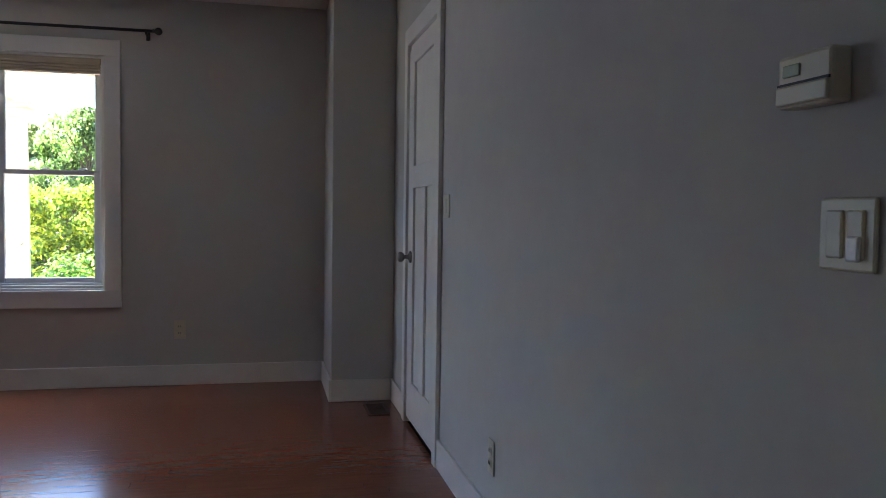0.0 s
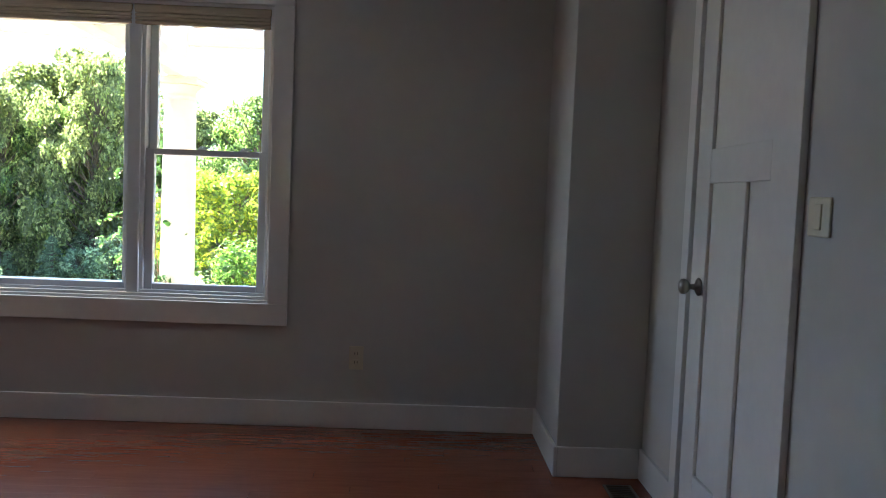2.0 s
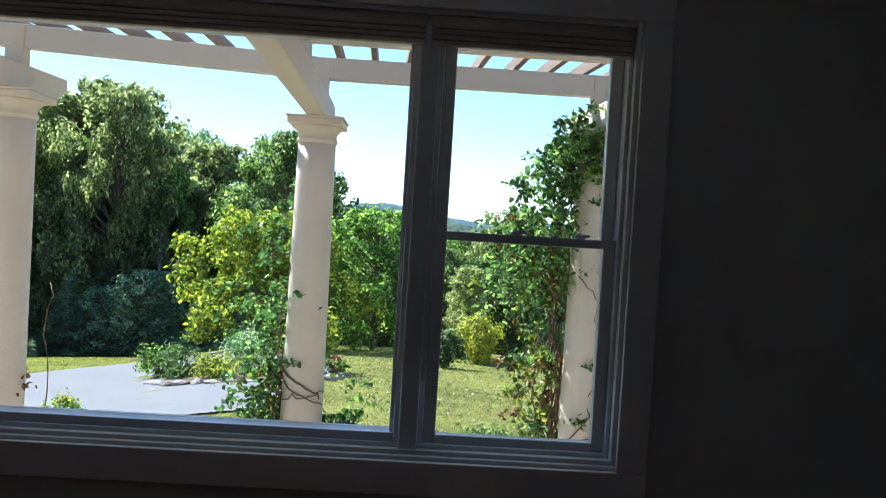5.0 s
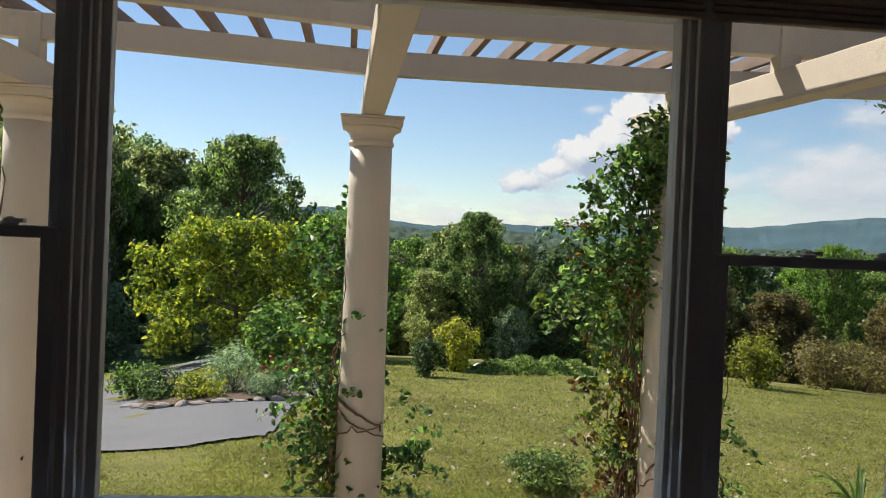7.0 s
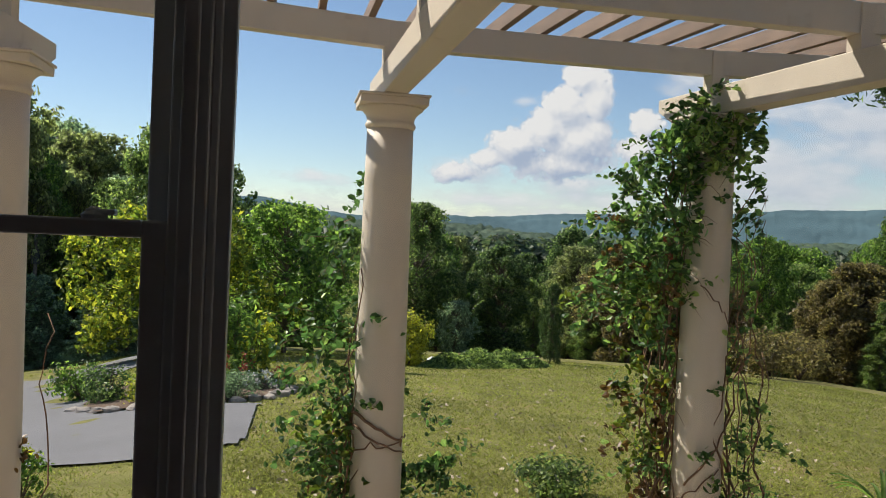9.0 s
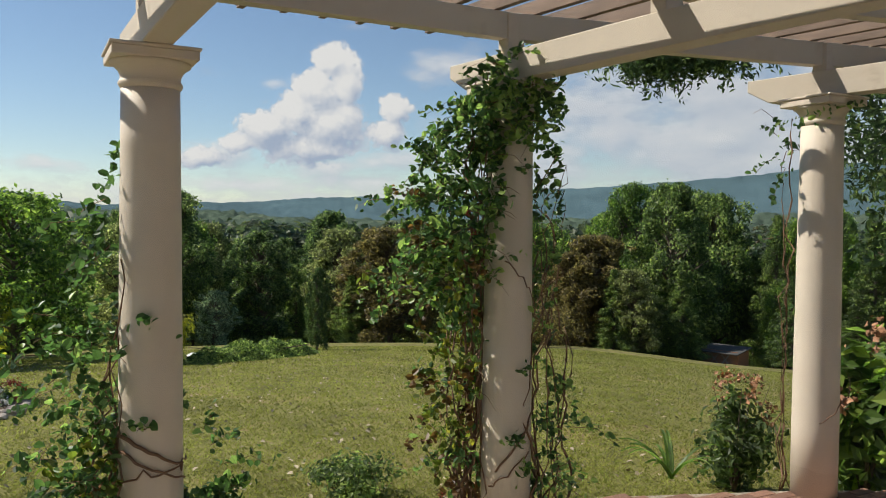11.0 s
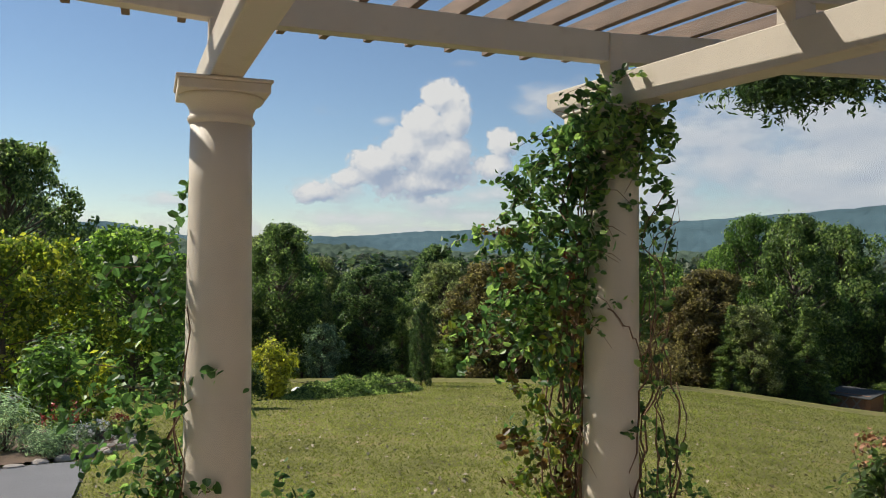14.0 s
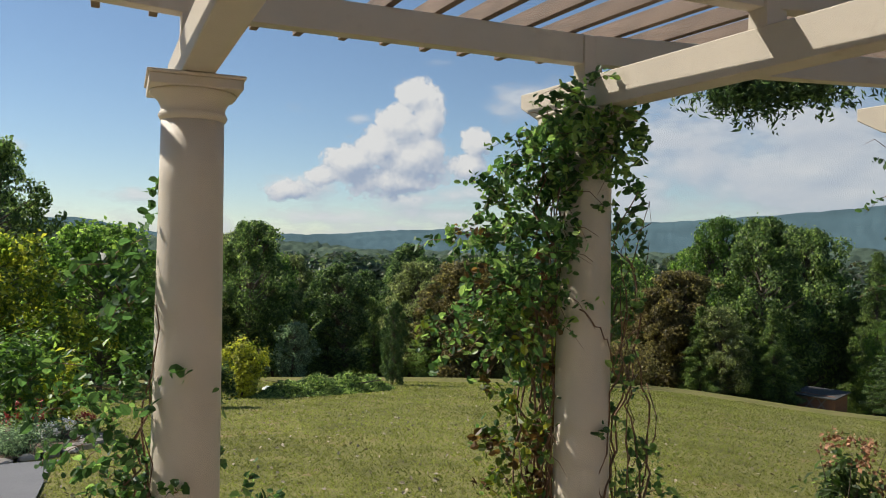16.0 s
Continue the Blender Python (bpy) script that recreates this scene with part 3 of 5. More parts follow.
gd = part("glass_door", boxes([(.03, .075, -.31, -.23, .36, 2.84), (.03, .075, -1.05, -.97, .36, 2.84), (.03, .075, -.97, -.31, 2.74, 2.84), (.03, .075, -.97, -.31, .36, .80)], .004), M_TRIM, wing, "white door with tall glass panes")
part("mid_rail", box(.025, .075, -.97, -.31, 1.56, 1.64, .004), M_TRIM, gd)
part("muntin", box(.03, .06, -.655, -.625, .80, 1.56, .003), M_TRIM, gd)
pn = part("pane", box(.05, .056, -.97, -.31, .80, 2.74), M_GLASS, gd)
part("door_frame", boxes([(-.02, .03, -.23, -.15, .33, 2.90), (-.02, .03, -1.13, -1.05, .33, 2.90), (-.02, .03, -1.05, -.23, 2.84, 2.92), (-.03, .06, -1.13, -.15, .30, .335)], .004), M_TRIM, wing)
# solid near-black block: the room's darkness behind the glass is its colour
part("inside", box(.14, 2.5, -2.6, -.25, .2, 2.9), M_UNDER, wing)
part("soffit", box(-.55, 4.2, -3.0, .5, 3.06, 3.09), M_BEAM, wing)
part("fascia", boxes([(-.57, -.55, -3.0, .52, 3.03, 3.17), (-.57, 4.2, .5, .52, 3.03, 3.17)], .003), M_BEAM, wing)
roof = part("roof", bmesh.new(), M_SHINGLE, wing)
tab = bpy.data.meshes.new("shingle")
t2 = box(-.15, .15, -.14, .0, 0, .010, .002)
t2.to_mesh(tab)
t2.free()
tab.materials.append(M_SHINGLE)
for row in range(8):
    for j in range(12):
        o = new("shingle", tab)
        o.parent = roof
        o.matrix_local = pose(-.60 + row * .125, .52 - j * .302 - (row % 2) * .15, 3.175 + row * .055, 0, 0, 90) @ pose(0, 0, 0, -22, 0, 0)
part("roof_deck", box(0, 1.4, -3.6, .54, -.02, 0, 0, pose(-.60, 0, 3.165, 0, -23.5, 0)), M_SHINGLE, wing)

M_DECK = mat("red_brown_stained_deck_board", (0.26, 0.115, 0.06), 0.55, vary=0.3, scale=5, bump=0.2, bscale=40, stretch=(1, 10, 10), piece=0.3)
M_DECKTOP = mat("worn_tan_step_board", (0.42, 0.30, 0.19), 0.7, vary=0.25, scale=5, bump=0.2, bscale=40, stretch=(1, 10, 10), piece=0.3)
steps = empty("wooden_steps", (3.62, 2.15, -.6), "red-brown stained wooden steps up to the glass door", "steps")
for x0, x1, z0, z1 in ((-.22, .22, 0, .19), (.22, .56, 0, .37)):
    part("riser", boxes([(x0, x0 + .03, -.85, .5, z0, z1 - .03), (x0 + .03, x1, .47, .5, z0, z1 - .03), (x0 + .03, x1, -.85, -.82, z0, z1 - .03)], .004), M_DECK, steps)
    for k in range(3):
        w = (x1 - x0 + .03) / 3
        part("tread_board", box(x0 - .03 + k * w, x0 - .03 + (k + 1) * w - .006, -.88, .53, z1 - .03, z1, .005), M_DECKTOP, steps)

# ---------- vines ----------
def vine(x, y, label, blobs, stems, seed, leaf=.047, flowers=(), tall=(1.2, 2.9), right=True, hug=(.165, .26), face=0.0, front=-9.0):
    """Climbing stems with leaves in loose clusters. blobs: cx, cy, cz, rx, ry, rz, number, material slot."""
    rg = np.random.default_rng(seed)
    e = empty("climbing_vine", (x, y, -.62), label, "vine", "vines on the pergola columns")
    bm = bmesh.new()
    for s in range(stems):
        a = rg.uniform(0, 6.28)
        side = rg.choice([-1, -1, 1]) if right else -1
        pts = []
        z = 0.0
        top = rg.uniform(*tall)
        off = rg.uniform(*hug)
        a = math.pi / 2 - side * rg.uniform(.7, 1.9) - face
        while z < top:
            pts.append((math.cos(a) * off, math.sin(a) * off * .9, z))
            a += rg.normal() * .16
            off = max(hug[0], min(hug[1] + .08, off + rg.normal() * .03))
            z += rg.uniform(.07, .14)
        rad = rg.uniform(.004, .011)
        tube(bm, pts, [rad * (1 - .6 * i / len(pts)) for i in range(len(pts))], 5)
    part("stems", bm, M_STEM, e, "twisting brown woody stems", True)
    twigs = []
    for slot, m, nm in ((0, M_VINE, "leaves"), (1, M_VINEY, "yellow_leaves"), (2, M_RUST, "dry_leaves")):
        cs = []
        for cx, cy, cz, rx, ry, rz, n, sl in blobs:
            if sl != slot:
                continue
            # twigs: runs of paired leaves inside the cluster give an uneven outline
            k = max(1, round(n * (.125 if cz > 1.6 else .085)))
            c0 = rg.normal(size=(k, 3)) * np.array([rx, ry, rz]) * .52 + np.array([cx, cy, cz])
            for c in c0:
                d = rg.normal(size=3)
                d[2] = abs(d[2]) * .6 - .15
                d /= np.linalg.norm(d)
                out = (c - np.array([cx, cy, cz]))
                d += out / (np.linalg.norm(out) + .1) * .9
                d /= np.linalg.norm(d)
                m_ = rg.integers(6, 11)
                run = [c + d * (q * .034) + np.array([0, 0, -.0022 * q * q]) for q in range(m_)]
                aside = run[-1][0] * math.cos(face) - run[-1][1] * math.sin(face)
                if math.hypot(*run[0][:2]) > .19 and math.hypot(*run[-1][:2]) > .19 and (aside < .34 or cz < .9):
                    twigs.append((run[0], run[m_ // 2], run[-1] - d * .02))
                for q, p_ in enumerate(run):
                    for _ in range(2):
                        cs.append(p_ + rg.normal(size=3) * .02)
        if not cs:
            continue
        cs = np.array(cs)
        rad = np.hypot(cs[:, 0], cs[:, 1])
        push = np.maximum(.175 / (rad + 1e-6), 1)
        cs[:, 0] *= push
        cs[:, 1] *= push
        # the column's bare face looks towards the house door
        side_ = cs[:, 0] * math.cos(face) - cs[:, 1] * math.sin(face)
        deep = cs[:, 0] * math.sin(face) + cs[:, 1] * math.cos(face)
        keep = (np.abs(side_) > .17) | ((side_ < front) & (cs[:, 2] > 1.5)) | (deep > .02) | (rg.uniform(0, 1, len(cs)) < .06) | (cs[:, 2] > 2.45)
        keep &= (cs[:, 2] < 2.74) | ((rad < .40) & (cs[:, 2] < 3.05))
        keep &= (side_ < .34) | (cs[:, 2] < 1.0)
        cs = cs[keep]
        cs[:, 2] = np.maximum(cs[:, 2], .03)
        v, f = leaf_cloud(rg, cs, leaf, .68, .5, True)
        tagged(raw(nm, v, f, m, e), kind="stuff")
    if twigs:
        tw = bmesh.new()
        for run in twigs:
            tube(tw, run, [.0028, .0022, .0012], 3)
        tagged(part("twigs", tw, M_STEM, e, "thin brown twigs"), kind="stuff")
    for fx, fy, fz in flowers:
        v, f = leaf_cloud(rg, np.array([[fx, fy, fz]]) + rg.normal(size=(12, 3)) * .012, .036, .35, 0)
        raw("flower", v, f, M_RED, e, "coral red trumpet flowers")
    return e


VINE1 = vine(-1.63, 3.59, "green climbing vine on a cream column, leafy low down", [
    (-.27, .02, .55, .20, .20, .50, 620, 0), (-.29, 0, 1.2, .20, .16, .42, 400, 0), (-.32, 0, 1.86, .10, .06, .06, 34, 0),
    (-.19, .03, 2.2, .02, .03, .34, 34, 0), (-.3, -.02, .35, .26, .2, .4, 220, 1), (.30, -.05, .35, .14, .14, .36, 280, 0),
    (-.2, 0, .5, .25, .2, .5, 60, 2)], 9, 11, leaf=.052, tall=(.6, 2.2), right=False)
VINE2 = vine(0.53, 3.59, "dense green climbing vine with coral flowers on a cream column", [
    (-.33, .12, 2.02, .30, .26, .46, 900, 0), (-.16, .05, 2.55, .20, .20, .26, 300, 0), (-.48, .16, 1.75, .20, .2, .30, 260, 0), (-.04, -.16, 2.72, .20, .14, .22, 200, 0), (-.12, -.24, 2.74, .22, .09, .16, 170, 0), (.16, -.2, 2.7, .10, .12, .14, 70, 0), (-.22, -.12, 2.15, .10, .07, .42, 230, 0), (-.27, -.12, 2.74, .10, .10, .09, 110, 0),
    (-.30, .15, 1.2, .22, .2, .34, 230, 0), (-.28, .15, .45, .26, .24, .5, 260, 0), (-.34, .18, 1.0, .22, .2, .35, 330, 1), (-.25, .12, .6, .30, .24, .6, 210, 2),
    (.25, -.08, 2.35, .13, .16, .40, 190, 0), (.22, -.12, 1.5, .09, .12, .6, 150, 0), (.24, -.14, .55, .18, .16, .5, 300, 0), (.05, -.2, .2, .2, .1, .2, 70, 2),
    (-.33, .1, 1.9, .34, .24, .5, 90, 1), (-.33, .1, 1.75, .30, .24, .5, 60, 2)], 36, 12, leaf=.050, hug=(.17, .36), face=.56, front=-.03,
    flowers=[(-.33, -.06, 2.035), (-.30, -.05, 1.92), (-.46, .0, .30)])
VINE3 = vine(2.95, 3.10, "thin climbing vine, nearly bare, on a cream column", [
    (-.17, .24, 2.6, .13, .13, .22, 70, 0), (-.18, .24, 1.9, .06, .06, .5, 16, 0), (-.12, -.1, 2.78, .1, .1, .08, 20, 0)], 0, 13, right=False, face=.95)
vine(-3.71, 3.15, "sparse climbing vine on a cream column", [(.15, -.1, .5, .15, .12, .4, 80, 2), (.2, 0, .2, .15, .15, .2, 60, 0)], 8, 14)


def climber(e, x, y, top, rad, seed):
    """One stem that climbs beside a column."""
    rg = np.random.default_rng(seed)
    pts = [(x + rg.normal() * .02, y + rg.normal() * .02, k * .12) for k in range(int(top / .12))]
    part("stem", tube(bmesh.new(), pts, [rad * (1 - .5 * k / len(pts)) for k in range(len(pts))], 6), M_STEM, e, smooth=True)


def wrap(e, z0, z1, a0, a1, r, rad, seed):
    """One stem that winds across a column's face."""
    rg = np.random.default_rng(seed)
    pts = []
    for k in range(13):
        t = k / 12
        a = radians(a0 + (a1 - a0) * t)
        rr = r + rg.normal() * .006
        pts.append((math.cos(a) * rr, math.sin(a) * rr, z0 + (z1 - z0) * t + rg.normal() * .012))
    part("wrapping_stem", tube(bmesh.new(), pts, [rad * (1 - .4 * k / 12) for k in range(13)], 6), M_STEM, e, smooth=True)


def sprig(e, at, n, seed, size=.055):
    rg = np.random.default_rng(seed)
    v, f = leaf_cloud(rg, np.array(at) + rg.normal(size=(n, 3)) * np.array([.045, .012, .022]), size, .75, .4, True)
    raw("leaf_sprig", v, f, M_VINE, e)


for z0, z1, a0, a1, rad, sd1 in ((.92, .70, 190, 330, .011, 1), (.84, .62, 185, 345, .008, 2), (.66, .74, 200, 350, .006, 3)):
    wrap(VINE1, z0, z1, a0, a1, .172, rad, sd1)
for z0, z1, a0, a1, rad, sd1 in ((.42, .92, 215, 355, .008, 4), (1.75, 1.35, 230, 350, .005, 5), (.3, .55, 200, 300, .006, 6)):
    wrap(VINE2, z0, z1, a0, a1, .172, rad, sd1)
for x_, y_, top_, rad_, sd1 in ((-.15, .22, 2.9, .010, 1), (-.18, .24, 2.7, .006, 2), (-.13, .25, 2.2, .005, 3)):
    climber(VINE3, x_, y_, top_, rad_, sd1)
wrap(VINE3, .52, .92, 190, 345, .17, .005, 9)
sprig(VINE1, (-.04, -.18, 1.48), 9, 7)
sprig(VINE1, (-.07, -.18, .95), 11, 8)
for q, s in (((.02, -.18, 1.05), 12), ((-.06, -.18, .62), 22), ((.05, -.19, .45), 18), ((-.08, -.17, 1.75), 9), ((0, -.17, 2.3), 12)):
    sprig(VINE2, q, s, s + 40, .042)


# ---------- shrubs and flowers ----------
def shrub(name, at, rx, rz, n, size, material, label, category="shrub", seed=0, lift=.45, flower=None, nf=0, fsize=.05, aspect=.5):
    rg = np.random.default_rng(seed)
    z = float(ground(np.array(at[0]), np.array(at[1])))
    e = empty(name, (at[0], at[1], z - .02), label, category)
    bm = bmesh.new()
    tips = []
    for i in range(9):
        a, t = rg.uniform(0, 6.28), rg.uniform(.3, .9)
        tip = (math.cos(a) * rx * t, math.sin(a) * rx * t, rz * rg.uniform(.6, 1.0))
        tips.append(tip)
        tube(bm, [(0, 0, 0), (tip[0] * .4, tip[1] * .4, tip[2] * .5), tip], [rx * .025, rx * .016, rx * .006], 5)
    part("branches", bm, M_BARK, e)
    k = 26
    u = rg.normal(size=(k, 3))
    u /= np.linalg.norm(u, axis=1)[:, None]
    u *= rg.uniform(.45, .92, (k, 1))
    cl = u * np.array([rx, rx, rz * .5]) + np.array([0, 0, rz * .5])
    idx = rg.integers(0, k, n)
    off = rg.normal(size=(n, 3))
    c = cl[idx] + off * np.array([rx, rx, rz * .6]) * .17
    c[:, 2] = np.maximum(c[:, 2], .02)
    v, f = leaf_cloud(rg, c, size, aspect, lift, normals=off * .5 + u[idx] * .5, spread=.5)
    tagged(raw("leaves", v, f, material, e), kind="stuff")
    if flower is not None:
        u = rg.normal(size=(nf, 3))
        u[:, 2] = np.abs(u[:, 2])
        u /= np.linalg.norm(u, axis=1)[:, None]
        for c in u * np.array([rx, rx, rz * .55]) + np.array([0, 0, rz * .5]):
            v, f = leaf_cloud(rg, c + rg.normal(size=(26, 3)) * fsize * .45, fsize * .55, .8, 0)
            raw("flower_head", v, f, flower, e)
    return e


T = M_TREE
shrub("yellow_shrub", (1.0, 20.2), .64, 1.55, 3400, .12, T[7], "rounded golden-yellow shrub on the lawn", seed=1)
shrub("evergreen_shrub", (0.0, 17.2), .42, .95, 2200, .09, T[1], "dark evergreen shrub beside the golden one", seed=2)
shrub("yellow_shrub", (10.5, 21.5), .85, 1.9, 2600, .13, T[7], "golden-yellow shrub further down the lawn", seed=31)
shrub("rusty_shrub", (16.5, 27.5), 1.6, 2.2, 2600, .16, T[3], "rust-brown shrub at the lawn's edge", seed=32)
shrub("rusty_shrub", (20.0, 30.5), 1.5, 2.0, 2400, .16, T[3], "dull rust-brown shrub at the lawn's edge", seed=33)
shrub("leafy_bush", (-3.3, 13.6), .62, 1.75, 1700, .13, T[6], "bright green leafy bush in the flower bed", seed=3)
shrub("leafy_bush", (-2.9, 13.9), .5, 1.3, 1100, .12, T[4], "yellow-green leafy bush in the flower bed", seed=4)
shrub("lavender_bush", (-3.0, 11.2), .42, .48, 2000, .07, T[5], "grey-green lavender mound at the bed's edge", seed=5, aspect=.22, lift=1)
shrub("lavender_bush", (-3.75, 11.9), .50, .85, 2200, .08, T[5], "grey-green feathery bush in the flower bed", seed=6, aspect=.22, lift=1)
shrub("flower_clump", (-4.15, 11.2), .40, .48, 1100, .07, T[4], "low clump with yellow flowers by the drive", seed=7, flower=T[7], nf=12, fsize=.07)
shrub("flower_clump", (-3.05, 12.7), .34, .62, 700, .07, T[6], "low clump with bright red flowers", seed=8, flower=M_RED, nf=10, fsize=.07)
shrub("flower_clump", (-2.65, 12.3), .28, .34, 600, .06, T[5], "low clump with small white flowers", seed=9, flower=M_WHITEFL, nf=18, fsize=.05)
shrub("flower_clump", (-2.3, 12.9), .22, .38, 420, .06, T[6], "low clump with orange-red flowers", seed=17, flower=M_RED, nf=9, fsize=.06)
shrub("box_shrub", (-5.0, 12.0), .42, .62, 1200, .07, T[1], "dark clipped shrub at the bend of the drive", seed=10)
shrub("box_shrub", (-5.6, 13.0), .5, .7, 1200, .08, T[6], "green clipped shrub at the bend of the drive", seed=18)
shrub("low_shrub", (0.0, 4.85), .36, .36, 1500, .05, T[0], "low green shrub just beyond the pergola", seed=15)
shrub("hydrangea", (3.85, 3.38), .42, 1.40, 1700, .17, T[6], "tall green hydrangea with faded pink flower heads", seed=11, flower=M_PINK, nf=6, fsize=.11, aspect=.62)
shrub("hydrangea", (4.45, 3.5), .45, 1.35, 1300, .17, T[6], "green hydrangea with dusty pink flower heads by the wing", seed=19, flower=M_PINK, nf=5, fsize=.11, aspect=.62)
shrub("rusty_hydrangea", (3.05, 4.0), .36, .95, 1300, .08, T[0], "fading hydrangea with rust-pink heads by the column", seed=12, flower=M_PINK, nf=10, fsize=.07)
shrub("rose_bush", (-4.2, 5.35), .22, .40, 260, .06, T[6], "small yellow-flowered plant by the column", seed=16, flower=T[7], nf=7, fsize=.06)


def strap_plant(at, seed):
    rg = np.random.default_rng(seed)
    e = empty("strap_leaf_plant", (at[0], at[1], -.64), "clump of long arching green strap leaves", "plant")
    for i in range(16):
        a, ln = rg.uniform(0, 6.28), rg.uniform(.35, .6)
        v, f = [], []
        d = Vector((math.cos(a), math.sin(a), 0))
        s = Vector((-d.y, d.x, 0))
        for k in range(7):
            t = k / 6
            p = d * (ln * .8 * t) + Vector((0, 0, ln * (1.2 * t - .75 * t * t)))
            w = .022 * (1 - t ** 2) + .001
            v += [p - s * w, p + Vector((0, 0, -.008)), p + s * w]
        for k in range(6):
            b = k * 3
            f += [(b, b + 1, b + 4, b + 3), (b + 1, b + 2, b + 5, b + 4)]
        raw("leaf", v, f, T[6], e)
    return e


strap_plant((2.3, 3.95), 1)
strap_plant((0.95, 3.98), 2)

# low juniper bed and pale boulder at the crest of the lawn
rg = np.random.default_rng(77)


def juniper(cx, cy, rx, ry, h, n, label, seed):
    rg = np.random.default_rng(seed)
    e = empty("juniper_bed", (cx, cy, float(ground(np.array(cx), np.array(cy)))), label, "shrub")
    a, r = rg.uniform(0, 6.28, n), np.sqrt(rg.uniform(0, 1, n))
    u, w = np.cos(a) * r * rx, np.sin(a) * r * ry
    px, py = u * .78 - w * .62, u * .62 + w * .78
    bump = .6 + .4 * np.sin(px * 3.1) * np.cos(py * 4.3)
    pz = ground(px + cx, py + cy) - e.location.z + h * bump * (1 - r ** 4) * rg.uniform(.2, 1, n)
    v, f = leaf_cloud(rg, np.stack([px, py, pz], 1), .13, .35, .8)
    tagged(raw("leaves", v, f, T[0], e), kind="stuff")
    bm = bmesh.new()
    for i in range(12):
        q = rg.uniform(-.6, .6, 2)
        g = float(ground(np.array(cx + q[0] * rx), np.array(cy + q[1] * ry))) - e.location.z
        tube(bm, [(0, 0, -.05), (q[0] * rx * .5, q[1] * ry * .5, g * .5 + h * .4), (q[0] * rx, q[1] * ry, g + h * .6)], [.02, .015, .006], 5)
    part("branches", bm, M_BARK, e)
    return e


juniper(3.55, 21.3, 3.0, .9, .58, 12000, "low spreading dark juniper bed on the lawn", 21)


def rock(at, s, label, seed, material=M_STONE, name="boulder"):
    rg = np.random.default_rng(seed)
    bm = bmesh.new()
    bmesh.ops.create_icosphere(bm, subdivisions=2, radius=1)
    ph = rg.uniform(0, 6, 3)
    for v in bm.verts:
        k = 1 + .16 * math.sin(3 * v.co.x + ph[0]) + .14 * math.sin(4 * v.co.y + ph[1]) + .1 * math.sin(5 * v.co.z + ph[2])
        v.co = Vector((v.co.x * s[0] * k, v.co.y * s[1] * k, v.co.z * s[2] * k))
    o = link(name, bm, material)
    o.location = (at[0], at[1], float(ground(np.array(at[0]), np.array(at[1]))) + s[2] * .45)
    return tagged(o, label, "stone")


rock((1.84, 20.7), (.24, .17, .17), "pale white boulder at the end of the juniper bed", 1, mat("pale_boulder", (.72, .72, .70), .8, vary=.1, bump=.3))
for i in range(16):
    a = -2.5 + i * .17
    rock((-3.9 + 1.75 * math.cos(a), 12.6 + 2.12 * math.sin(a)), (rg.uniform(.09, .17), rg.uniform(.08, .13), rg.uniform(.05, .09)), "pale rough stone edging the flower bed", 30 + i, name="edging_stone")


